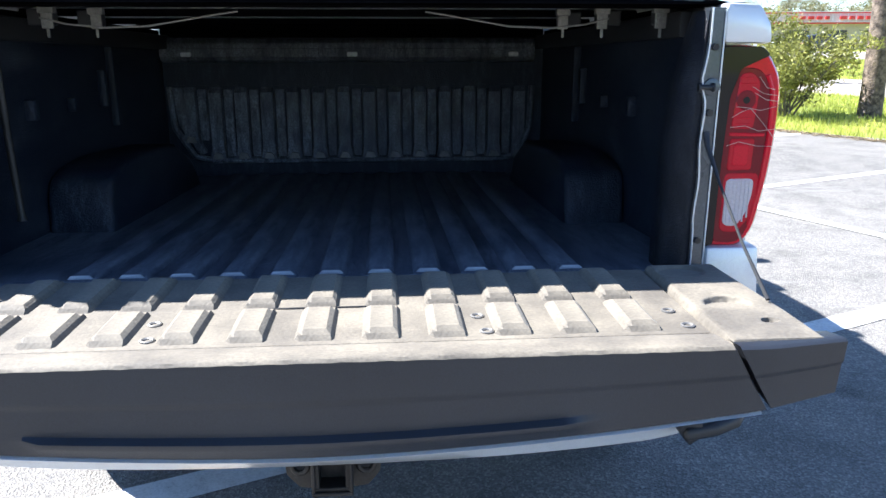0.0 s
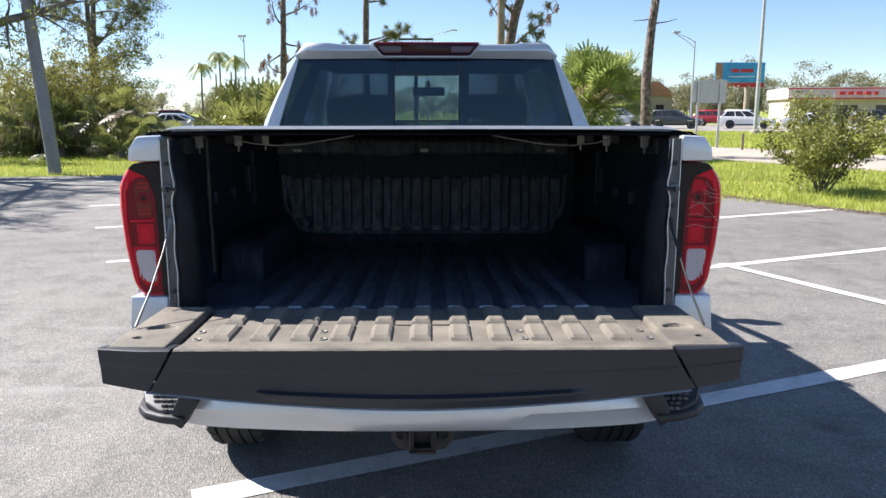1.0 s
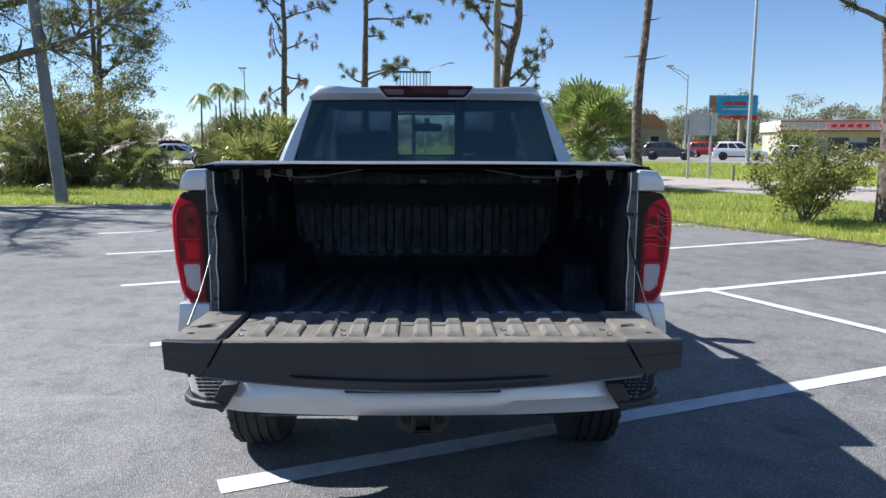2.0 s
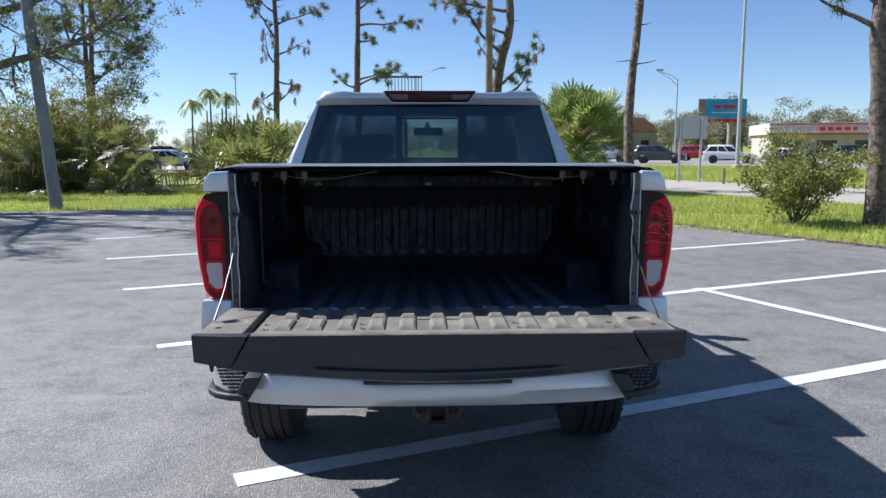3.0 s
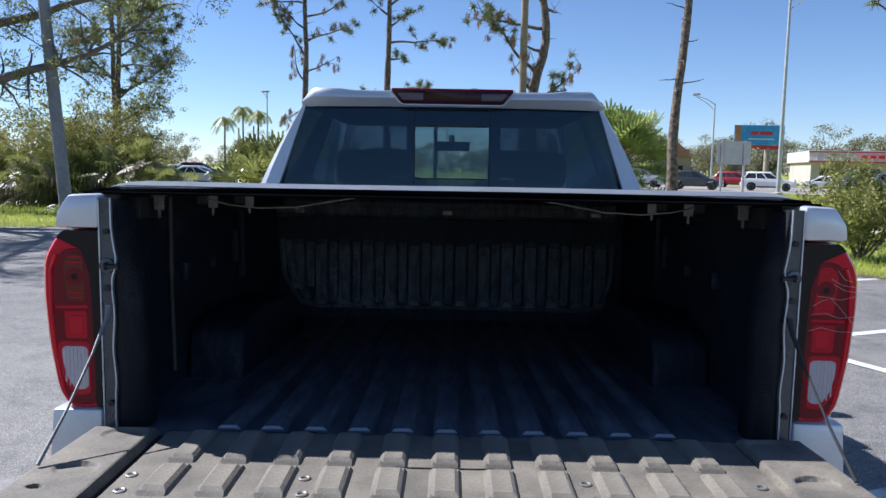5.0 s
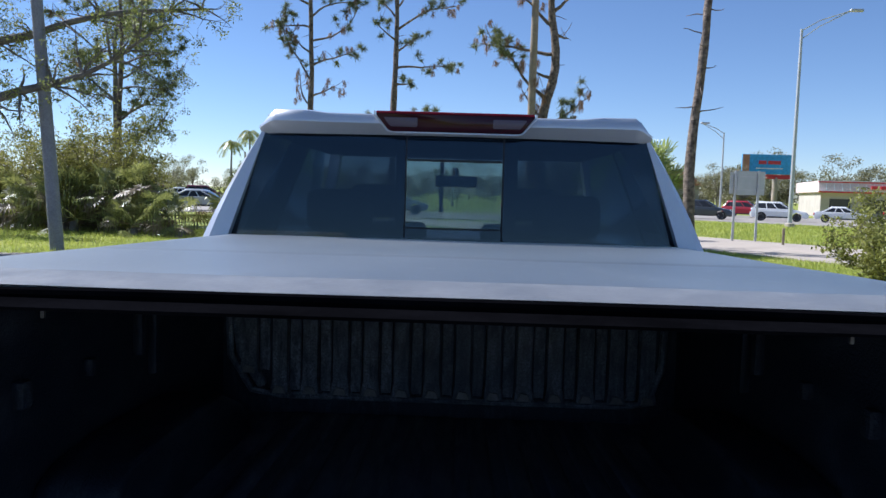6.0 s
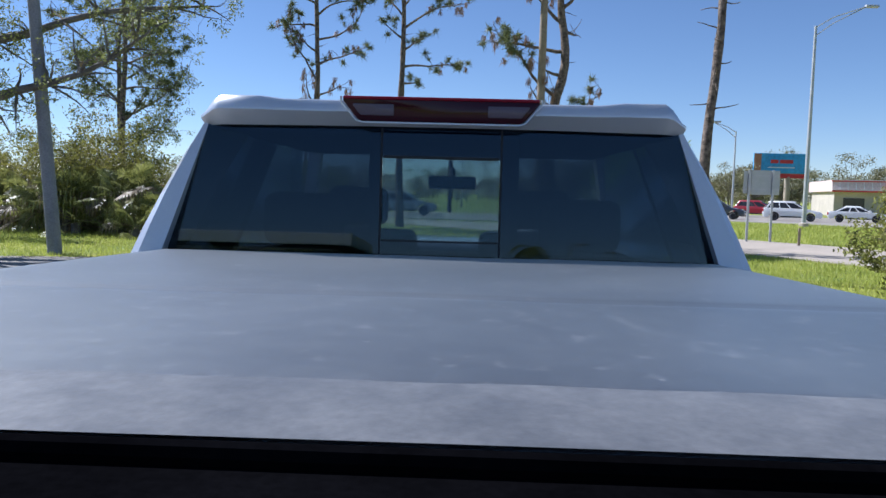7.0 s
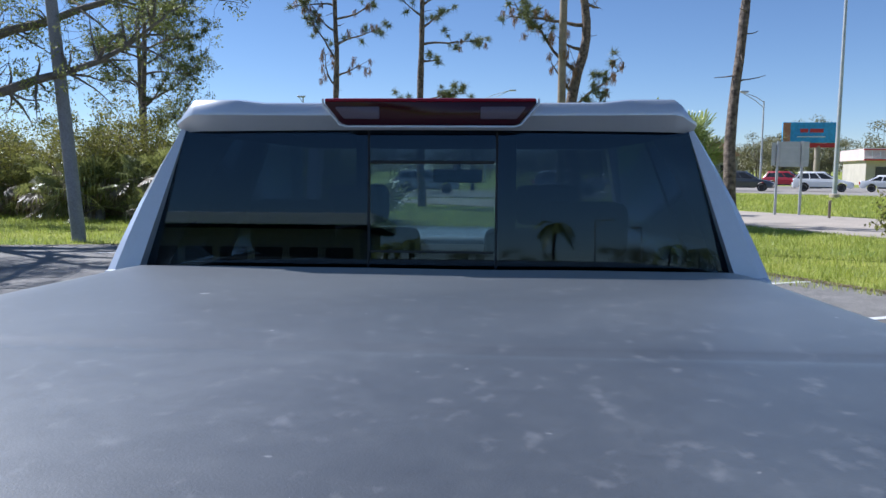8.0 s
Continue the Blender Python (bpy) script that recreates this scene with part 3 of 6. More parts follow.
# door-jamb faces beside the tailgate
for s in (1, -1):
    def put(name, bm, m, label="", smooth=False, parent=truck):
        return part(name, bm if s > 0 else mirror_x(bm), m, parent, label, smooth)
    inner = []
    for i in range(25):
        z = 0.962 + 0.544 * i / 24
        w = 0.765 + 0.0025 * math.sin(i * 0.9) * (1 if 4 < i < 22 else 0.2) - 0.009 * math.exp(-((z - 1.36) / 0.03) ** 2)
        inner.append((w, z))
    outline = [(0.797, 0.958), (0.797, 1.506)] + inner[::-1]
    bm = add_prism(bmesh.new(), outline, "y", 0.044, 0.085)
    jamb = put("jamb", bm, M_JAMB, "painted metal tailgate jamb, greyed by painted-in shade")
    put("jamb_flange", tube([(w + 0.004, 0.042, z) for w, z in inner], 0.0020, 8), M_WHITE, "", True, jamb)
    put("outer_flange", tube([(0.7965, 0.042, 0.97), (0.7960, 0.041, 1.2), (0.7965, 0.042, 1.503)], 0.0018, 8), M_WHITE, "", True, jamb)
    put("jamb_return", box(0.7972, 0.8055, 0.052, 0.08, 0.96, 1.504), M_SEAL, "black seal strip beside the lamp", False, jamb)
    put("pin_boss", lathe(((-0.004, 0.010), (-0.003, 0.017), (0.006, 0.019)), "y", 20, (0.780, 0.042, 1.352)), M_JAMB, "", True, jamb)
    put("latch_pin", lathe(((-0.016, 0.003), (-0.016, 0.008), (-0.011, 0.008), (-0.010, 0.005), (0.012, 0.005), (0.014, 0.009), (0.017, 0.009)), "x", 16, (0.764, 0.032, 1.352)), M_BLACK, "dark steel latch pin", True, jamb)
    for z in (1.03, 1.30, 1.43):
        put("bolt", lathe(((-0.004, 0.004), (-0.004, 0.007), (0.008, 0.007)), "y", 10, (0.780, 0.042, z)), M_STEEL, "", True, jamb)
    rings = []
    for i in range(13):
        z = 0.955 + 0.545 * i / 12
        lean = 0.0 if z < 1.20 else ((z - 1.20) / 0.3) ** 1.6 * 0.052
        rings.append([(0.766, 0.047, z), (0.748 + lean * 0.3, 0.045, z), (0.718 + lean, 0.060, z), (0.706 + lean, 0.085, z), (0.710 + lean, 0.13, z), (0.80, 0.17, z), (0.80, 0.08, z)])
    put("jamb_liner", add_loft(bmesh.new(), rings), M_JAMBLINER, "black textured liner on the jamb", True)
    cable = [(0.772, 0.030, 1.262), (0.773, 0.018, 1.235), (0.772, -0.060, 1.170), (0.776, -0.165, 1.082), (0.786, -0.262, 1.004)]
    put("tailgate_cable", tube(cable, (0.008, 0.006, 0.0028, 0.0028, 0.004), 8), M_BLACK if s > 0 else M_CLAMP, "thin cable holding the tailgate", True)


# tail lamps
def rounded(pts, r, k=4):
    """A closed outline with its corners rounded to radius r."""
    out = []
    n = len(pts)
    for i in range(n):
        p, q, w = Vector(pts[i - 1]), Vector(pts[i]), Vector(pts[(i + 1) % n])
        d = min(r, (p - q).length * 0.45, (w - q).length * 0.45)
        a, b = q + (p - q).normalized() * d, q + (w - q).normalized() * d
        for j in range(k + 1):
            f = j / k
            m = a.lerp(q, f).lerp(q.lerp(b, f), f)
            out.append((m.x, m.y))
    return out


def tail_lamp(s):
    def put(name, bm, m, label="", smooth=True, parent=None):
        bmesh.ops.translate(bm, verts=bm.verts, vec=(0, 0.045, 0))
        return part(name, bm if s > 0 else mirror_x(bm), m, parent or truck, label, smooth)

    def lens(name, pts, y, m, label="", r=0.008, parent=None):
        return put(name, prism(rounded(pts, r), "y", y, 0.02, 0.0015, 1), m, label, True, parent)
    outline = rounded([(0.803, 1.012), (0.884, 1.010), (0.912, 1.05), (0.932, 1.17), (0.940, 1.29), (0.937, 1.370), (0.905, 1.420), (0.880, 1.433), (0.803, 1.434)], 0.028, 4)
    bm = bmesh.new()

    def ring(y, grow, squeeze):
        return [((0.803 + (x - 0.803) * squeeze) + (grow if x > 0.85 else 0), y, 1.222 + (z - 1.222) * (1 - (1 - squeeze) * 0.45)) for x, z in outline]
    add_loft(bm, [ring(0.24, 0.012, 1.0), ring(0.07, 0.006, 1.0), ring(0.030, 0.0, 1.0), ring(0.014, -0.001, 0.975), ring(0.006, -0.002, 0.93)])
    lamp = put("tail_lamp", bm, M_RED, "red tail lamp with clear reversing lens")
    lens("inner_lens", [(0.814, 1.024), (0.874, 1.022), (0.894, 1.06), (0.908, 1.17), (0.912, 1.29), (0.908, 1.352), (0.885, 1.388), (0.818, 1.392)], 0.0035, M_REDDEEP, "deep red inner lens", 0.02, lamp)
    lens("smoked_strip", [(0.800, 1.016), (0.817, 1.020), (0.819, 1.20), (0.824, 1.33), (0.842, 1.388), (0.900, 1.414), (0.882, 1.431), (0.800, 1.432)], 0.0005, M_SMOKE, "smoked black lens strip", 0.006, lamp)
    lens("reversing_surround", [(0.828, 1.048), (0.866, 1.044), (0.893, 1.078), (0.903, 1.128), (0.904, 1.174), (0.828, 1.174)], 0.0022, M_REDMID, "red surround of the reversing lens", 0.014, lamp)
    lens("reversing_lens", [(0.833, 1.062), (0.862, 1.058), (0.882, 1.086), (0.892, 1.127), (0.893, 1.162), (0.833, 1.162)], 0.0, M_CLEAR, "clear white reversing lens", 0.012, lamp)
    for i in range(6):
        x = 0.840 + 0.0088 * i
        put("lens_flute", tube(((x, 0.0, 1.066 + 0.003 * max(0, i - 3) ** 2), (x, 0.0, 1.158)), 0.0016, 6), M_CLEAR, "", True, lamp)
    lens("brake_lens", [(0.832, 1.180), (0.884, 1.180), (0.886, 1.246), (0.833, 1.246)], 0.0015, M_REDMID, "red brake lens", 0.006, lamp)
    lens("brake_core", [(0.840, 1.190), (0.874, 1.190), (0.875, 1.234), (0.841, 1.234)], 0.0, M_RED, "bright red brake reflector", 0.006, lamp)
    lens("lens_bar", [(0.830, 1.252), (0.905, 1.250), (0.906, 1.257), (0.830, 1.259)], 0.0010, M_RED, "", 0.002, lamp)
    lens("upper_lens", [(0.832, 1.266), (0.880, 1.266), (0.886, 1.36), (0.868, 1.382), (0.842, 1.378)], 0.0015, M_REDMID if s > 0 else M_REDBROWN, "middle red upper lens" if s > 0 else "brownish red upper lens", 0.012, lamp)
    put("bulb_reflector", lathe(((0.0005, 0.006), (0.0005, 0.019), (0.003, 0.022), (0.012, 0.022)), "y", 20, (0.858, 0, 1.325)), M_REDDEEP, "round deep red reflector", True, lamp)
    put("bulb_centre", lathe(((-0.0005, 0.003), (-0.0005, 0.007), (0.006, 0.008)), "y", 14, (0.858, 0, 1.325)), M_SMOKE, "", True, lamp)
    for z, x1 in ((1.276, 0.872), (1.288, 0.873), (1.358, 0.876), (1.370, 0.870)):
        put("light_guide", tube(((0.840, 0.0012, z), (x1, 0.0012, z)), 0.0014, 6), M_RED, "", True, lamp)
    guide = [(0.892, 1.06), (0.908, 1.15), (0.916, 1.25), (0.914, 1.34), (0.900, 1.375)]
    put("side_guide", tube([(x, 0.0045, z) for x, z in guide], 0.005, 8), M_RED, "bright red side light guide", True, lamp)
    return lamp


right_lamp = tail_lamp(1)
left_lamp = tail_lamp(-1)
for pts in (((0.838, 1.312), (0.866, 1.309), (0.890, 1.304), (0.922, 1.312)), ((0.828, 1.270), (0.860, 1.273), (0.890, 1.262), (0.924, 1.266)),
            ((0.824, 1.232), (0.850, 1.240), (0.890, 1.231), (0.924, 1.230)), ((0.850, 1.302), (0.868, 1.308), (0.896, 1.280), (0.924, 1.248)),
            ((0.868, 1.352), (0.892, 1.338), (0.922, 1.334)), ((0.874, 1.340), (0.898, 1.326), (0.924, 1.322)), ((0.830, 1.290), (0.850, 1.302)), ((0.880, 1.372), (0.898, 1.350), (0.916, 1.346))):
    part("crack", tube([(x, 0.0440 + 0.05 * max(0.0, x - 0.905), z) for x, z in pts], 0.0006, 5), M_CRACK, right_lamp, "pale crack in the lens")

# ---- tailgate, folded down ----
tailgate = part("tailgate", box(-0.772, 0.772, -0.424, -0.022, 0.905, 0.978, 0.006), M_BLACK, truck, "lowered tailgate with a dusty ribbed inner panel", True)
part("inner_panel", box(-0.624, 0.640, -0.366, -0.018, 0.970, 0.9875, 0.002), M_DUSTY, tailgate, "dusty dark plastic inner panel")
gate_rib = mesh_of("rib", rib_mesh(0.178, 0.060, 0.040, 0.013, 0.020), M_DUSTY)
gate_rib_short = mesh_of("rib", rib_mesh(0.146, 0.064, 0.040, 0.013, 0.022), M_DUSTY)
for x in (0.107 * (i - 5) for i in range(11)):
    for me, y in ((gate_rib, -0.020), (gate_rib_short, -0.206)):
        ob = new("rib", me)
        ob.parent = tailgate
        ob.matrix_basis = pose(x, y, 0.9878)
for x in (-0.605, -0.270, 0.270, 0.606):
    for bx, by in ((x, -0.262), (x + 0.008, -0.332)):
        bm = lathe(((0.984, 0.012), (0.9895, 0.012), (0.9905, 0.009), (0.9890, 0.006), (0.9865, 0.0055)), "z", 16, (bx, by, 0))
        part("bolt", bm, M_CLAMP, tailgate, "small bright bolt head", True)
part("panel_seam", tube([(-0.10, -0.199, 0.988), (-0.06, -0.202, 0.9885), (0.06, -0.202, 0.9885), (0.10, -0.199, 0.988)], 0.002, 6), M_BLACK, tailgate)


def gate_bottom(x):
    return 0.835 + 0.064 * (abs(x) / 0.80) ** 1.7


def gate_face(xa, xb, columns):
    """The moulded rear cap: rows from the top lip down the face and back underneath."""
    rings = []
    for i in range(columns + 1):
        f = i / columns
        ring = []
        for row in range(26):
            v = row / 25
            x = xa(v) + (xb(v) - xa(v)) * f
            zb = gate_bottom(x)
            zt = 0.9955
            z = zt + (zb - zt) * v
            y = -0.455 + 0.016 * max(0, abs(x) - 0.7) / 0.1
            y += 0.010 * v
            if v > 0.40:
                y += 0.003
            if abs(x) < 0.42 and v > 0.76:
                ledge = 0.013 * min(1.0, (v - 0.76) / 0.04) * (1.0 if v < 0.84 else max(0.0, (1.0 - v) / 0.16))
                y -= ledge * min(1.0, (0.42 - abs(x)) / 0.02)
            ring.append((x, y, z))
        x = xa(1) + (xb(1) - xa(1)) * f
        zb = gate_bottom(x)
        yt, yb = ring[0][1], ring[-1][1]
        xt = xa(0) + (xb(0) - xa(0)) * f
        ring += [(x, yb + 0.006, zb - 0.001), (x, yb + 0.030, zb + 0.014), (xt, -0.372, 0.984), (xt, -0.372, 0.9865), (xt, -0.376, 0.9895), (xt, yt + 0.008, 0.9985)]
        rings.append(ring)
    return add_loft(bmesh.new(), rings)


part("rear_cap", gate_face(lambda v: -(0.621 + 0.066 * v), lambda v: 0.641 + 0.066 * v, 48), M_CAP, tailgate, "grained black plastic cap", True)
part("end_cap", gate_face(lambda v: 0.649 + 0.066 * v, lambda v: 0.828, 8), M_CAP, tailgate, "grained black plastic end cap", True)
part("end_cap", gate_face(lambda v: -0.815, lambda v: -(0.629 + 0.066 * v), 8), M_CAP, tailgate, "grained black plastic end cap", True)
lip = []
for i in range(61):
    x, w = -0.619 + 1.257 * i / 60, 0.0006 * math.sin(i * 2.3)
    lip.append([(x, -0.3735, 0.9880), (x, -0.378, 0.9918), (x, -0.408, 0.9962), (x, -0.442 - w, 1.0008), (x, -0.4510 - w, 1.0005), (x, -0.4560, 0.9962 - w)])
part("cap_lip", add_loft(bmesh.new(), lip, closed=False), M_DUSTY, tailgate, "dusty worn top lip", True)


def corner_relief(u, v):
    """Height over the plate of the moulded corner at x = u, y = v."""
    z = 0.9985
    for cx, cy, rx, ry, deep in ((0.715, -0.258, 0.044, 0.034, 0.010), (0.702, -0.070, 0.050, 0.040, 0.007), (0.748, -0.345, 0.014, 0.010, 0.012)):
        q = math.hypot((u - cx) / rx, (v - cy) / ry)
        tilt = 0.55 + 0.45 * max(-1.0, min(1.0, (v - cy) / ry))
        z -= deep * tilt * max(0.0, min(1.0, (1.0 - q) / 0.16))
    edge = min(u - 0.646, 0.802 - 0.04 * max(0.0, v + 0.30) - u, v + 0.428, -0.02 - v)
    return z - 0.012 * max(0.0, 1 - edge / 0.008) ** 2


for s in (1, -1):
    grid = bmesh.new()
    nx, ny = 44, 116
    rows = []
    for a in range(ny + 1):
        v = -0.428 + 0.408 * a / ny
        right = 0.804 - 0.04 * max(0.0, v + 0.30)
        rows.append([(0.644 + (right - 0.644) * b / nx, v) for b in range(nx + 1)])
    add_loft(grid, [[(u, v, corner_relief(u, v)) for u, v in r] for r in rows], closed=False)
    rim = rows[0] + [r[-1] for r in rows[1:]] + rows[-1][-2::-1] + [r[0] for r in rows[-2:0:-1]]
    top = [(u, v, corner_relief(u, v)) for u, v in rim]
    add_loft(grid, [top, [(u, v, 0.965) for u, v in rim]], ends=False)
    part("corner_panel", grid if s > 0 else mirror_x(grid), M_DUSTY, tailgate, "dusty raised corner with a round hollow", True)
part("hinge_gap", box(-0.765, 0.765, -0.03, 0.004, 0.90, 0.945), M_BLACK, tailgate)
bm = bmesh.new()
rings = []
for i in range(33):
    x = -0.70 + 1.40 * i / 32
    zb = gate_bottom(x)
    rings.append([(x, -0.443, zb - 0.006), (x, -0.428, zb - 0.010), (x, -0.25, 0.878), (x, -0.03, 0.90), (x, -0.03, 0.908), (x, -0.25, 0.89), (x, -0.428, zb + 0.002)])
part("outer_skin", add_loft(bm, rings), M_WHITE, tailgate, "silver-white painted outer skin facing down", True)

# ---- rear bumper, hitch ----
rings = []
for i in range(41):
    x = -0.70 + 1.40 * i / 40
    a = abs(x)
    up, mid, dn = x * 0.955, x * 1.02, x * 1.10
    y = -0.238 + 0.07 * (a / 0.7) ** 2.5
    top = 0.776 if a > 0.30 else (0.752 if a < 0.27 else 0.752 + 0.024 * (a - 0.27) / 0.03)
    low = 0.649 if a < 0.6 else 0.649 + 0.10 * (a - 0.6)
    cut = max(0.0, (a - 0.60) / 0.10)
    rings.append([(up, y + 0.03, top), (up, y + 0.010, top - 0.006), (up, y, top - 0.022), (mid, y + 0.001, top - 0.058), (mid, y + 0.014, top - 0.075), (dn, y + 0.030, low + 0.008), (dn, y + 0.05, low),
                  (dn, -0.05, low), (up, -0.05, top - 0.05 * cut)])
bumper = part("rear_bumper", add_loft(bmesh.new(), rings), M_WHITE, truck, "silver-white painted rear bumper", True)
part("step_pad", box(-0.275, 0.275, -0.238, -0.06, 0.750, 0.762, 0.004), M_BLACK, bumper, "black plastic step pad")
for s in (1, -1):
    outline = [(0.70, -0.228), (0.775, -0.212), (0.835, -0.180), (0.872, -0.130), (0.886, -0.06), (0.888, 0.06), (0.70, 0.06)]
    bm = prism(outline, "z", 0.684, 0.712, 0.010, 3)
    corner = part("corner_step", bm if s > 0 else mirror_x(bm), M_BLACK, bumper, "black plastic corner step", True)
    bm = prism(((0.655, 0.778), (0.715, 0.775), (0.735, 0.735), (0.745, 0.690), (0.715, 0.668), (0.672, 0.735)), "y", -0.215, 0.03, 0.006)
    part("step_pocket", bm if s > 0 else mirror_x(bm), M_BLACK, bumper, "", True)
    bm = prism(((0.735, -0.205), (0.790, -0.188), (0.838, -0.155), (0.862, -0.105), (0.870, -0.04), (0.872, 0.04), (0.735, 0.04)), "z", 0.698, 0.716, 0.006)
    for v in bm.verts:
        v.co.z += max(0.0, v.co.y + 0.2) * 0.36
    part("tread_pad", bm if s > 0 else mirror_x(bm), M_BLACK, bumper, "moulded tread pad", True)
    bm = bmesh.new()
    for i in range(7):
        for j in range(11):
            tx, ty = 0.748 + 0.019 * i + (0.009 if j % 2 else 0), -0.192 + 0.020 * j
            if tx < 0.862 - max(0.0, -0.05 - ty) * 0.55:
                dz = max(0.0, ty + 0.2) * 0.36
                add_box(bm, tx - 0.0065, tx + 0.0065, ty - 0.0045, ty + 0.0045, 0.713 + dz, 0.722 + dz)
    tagged(part("tread_pattern", bm if s > 0 else mirror_x(bm), M_TREAD, bumper), kind="stuff")
    bm = prism(((0.80, 0.70), (0.905, 0.73), (0.915, 0.80), (0.80, 0.80)), "y", 0.02, 0.10)
    part("corner_filler", bm if s > 0 else mirror_x(bm), M_BLACK, bumper)

bm = bmesh.new()
for a, b in (((-0.034, 0.567), (0.034, 0.575)), ((-0.034, 0.627), (0.034, 0.635)), ((-0.034, 0.575), (-0.026, 0.627)), ((0.026, 0.575), (0.034, 0.627))):
    add_box(bm, a[0], b[0], -0.225, 0.25, a[1], b[1], 0.0015, 1)
hitch = part("hitch_receiver", bm, M_STEEL, truck, "dark steel square hitch receiver")
bm = bmesh.new()
for a, b in (((-0.041, 0.560), (0.041, 0.568)), ((-0.041, 0.634), (0.041, 0.642)), ((-0.041, 0.568), (-0.033, 0.634)), ((0.033, 0.568), (0.041, 0.634))):
    add_box(bm, a[0], b[0], -0.232, -0.20, a[1], b[1], 0.002, 1)
part("receiver_collar", bm, M_STEEL, hitch, "welded steel collar")
part("hitch_plate", prism(((-0.10, 0.655), (-0.095, 0.60), (-0.07, 0.570), (-0.034, 0.565), (0.034, 0.565), (0.07, 0.570), (0.095, 0.60), (0.10, 0.655)), "y", -0.165, -0.155, 0.002), M_STEEL, hitch, "dark steel bracket")
for x in (-0.067, 0.067):
    loop = [(x + 0.016 * math.cos(a), -0.168, 0.622 + 0.017 * math.sin(a)) for a in (2 * math.pi * i / 20 for i in range(21))]
    part("chain_eye", tube(loop, 0.006, 8), M_STEEL, hitch, smooth=True)
    part("eye_hole", lathe(((-0.1665, 0.004), (-0.1665, 0.012), (-0.160, 0.012)), "y", 16, (x, 0, 0.622)), M_RUBBER, hitch)
part("cross_tube", tube(((-0.62, -0.05, 0.60), (0.62, -0.05, 0.60)), 0.032, 12), M_STEEL, hitch, smooth=True)
for ob in [hitch] + list(hitch.children):
    low = ob.name.startswith(("hitch_plate", "chain_eye", "eye_hole"))
    ob.data.transform(Matrix.Translation((0, 0.066, -0.008) if low else (0, 0.085, 0.008)))
for ob in [bumper] + list(bumper.children_recursive):
    ob.data.transform(Matrix.Translation((0, 0.050, -0.010)))


# ---- wheels ----
def wheel(s, y):
    xc = 0.865 * s
    w = 0.135
    prof = [(-w, 0.26), (-w - 0.004, 0.31), (-w + 0.003, 0.375), (-w + 0.02, 0.403)]
    for g in (-0.075, -0.025, 0.025, 0.075):
        prof += [(g - 0.006, 0.412), (g - 0.004, 0.402), (g + 0.004, 0.402), (g + 0.006, 0.412)]
    prof += [(w - 0.02, 0.403), (w - 0.003, 0.375), (w + 0.004, 0.31), (w, 0.26)]
    wh = part("wheel", lathe([(u, r) for u, r in prof], "x", 56, (xc, y, 0.412)), M_RUBBER, truck, "black all-season tyre on an alloy rim", True)
    rim = [(-0.10, 0.10), (-0.11, 0.262), (0.11, 0.262), (0.12, 0.255), (0.10, 0.235), (0.06, 0.10), (0.07, 0.03)]
    part("rim", lathe([(u * s, r) for u, r in rim], "x", 40, (xc, y, 0.412)), M_ALLOY, wh, "alloy rim", True)
    for i in range(28):
        a = 2 * math.pi * i / 28
        for u in (-0.112, 0.112):
            arc_pts = [(xc + u * f, y + r * math.cos(a + d), 0.412 + r * math.sin(a + d)) for f, r, d in ((1.17, 0.385, 0.0), (1.0, 0.4065, 0.01), (0.80, 0.411, 0.03))]
            part("tread_groove", tube(arc_pts, 0.004, 4), M_BLACK, wh)


for s in (1, -1):
    for y in (REAR_AXLE, FRONT_AXLE):
        wheel(s, y)
part("rear_axle", tube(((-0.72, REAR_AXLE, 0.41), (-0.1, REAR_AXLE, 0.41), (0, REAR_AXLE, 0.41), (0.1, REAR_AXLE, 0.41), (0.72, REAR_AXLE, 0.41)), (0.045, 0.05, 0.13, 0.05, 0.045), 14), M_STEEL, truck, smooth=True)
part("chassis", box(-0.70, 0.70, 0.05, 5.2, 0.60, 0.80), M_STEEL, truck, "dark underbody")
part("bed_underside", box(-0.83, 0.83, 0.02, 1.85, 0.78, 0.845), M_BLACK, truck)

# ---- cab ----
part("cab_floor", box(-0.84, 0.84, 1.90, 4.3, 0.70, 0.80), M_CABIN, truck)
part("cab_back", prism(((-0.91, 0.80), (0.91, 0.80), (0.908, 1.47), (0.905, 1.482), (-0.905, 1.482), (-0.908, 1.47)), "y", 1.885, 1.93, 0.008), M_WHITE, truck, "silver-white painted cab rear wall", True)
part("hood", prism(((4.2, 0.7), (4.2, 1.37), (4.38, 1.405), (4.9, 1.385), (5.3, 1.335), (5.48, 1.24), (5.52, 0.7)), "x", -0.86, 0.86, 0.03, 3), M_WHITE, truck, "silver-white painted hood", True)
part("front_bumper", box(-0.93, 0.93, 5.35, 5.6, 0.45, 0.75, 0.05, 3), M_BLACK, truck, smooth=True)

GLASS_Z0, GLASS_Z1, GLASS_Y0, GLASS_Y1 = 1.470, 1.880, 1.966, 1.994


def glass_y(z):
    return GLASS_Y0 + (GLASS_Y1 - GLASS_Y0) * (z - GLASS_Z0) / (GLASS_Z1 - GLASS_Z0)


def glass_x(z):
    return 0.848 - 0.149 * (z - GLASS_Z0) / (GLASS_Z1 - GLASS_Z0)


def pane(name, corners, material, parent, label="", thick=0.004):
    """A thin pane from four corners, given round its edge."""
    a, b, c, d = (Vector(p) for p in corners)
    nrm = (b - a).cross(d - a).normalized() * thick
    bm = bmesh.new()
    add_loft(bm, [[a, b, c, d], [a + nrm, b + nrm, c + nrm, d + nrm]])
    ob = part(name, bm, material, parent, label)
    ob.visible_shadow = False
    return ob


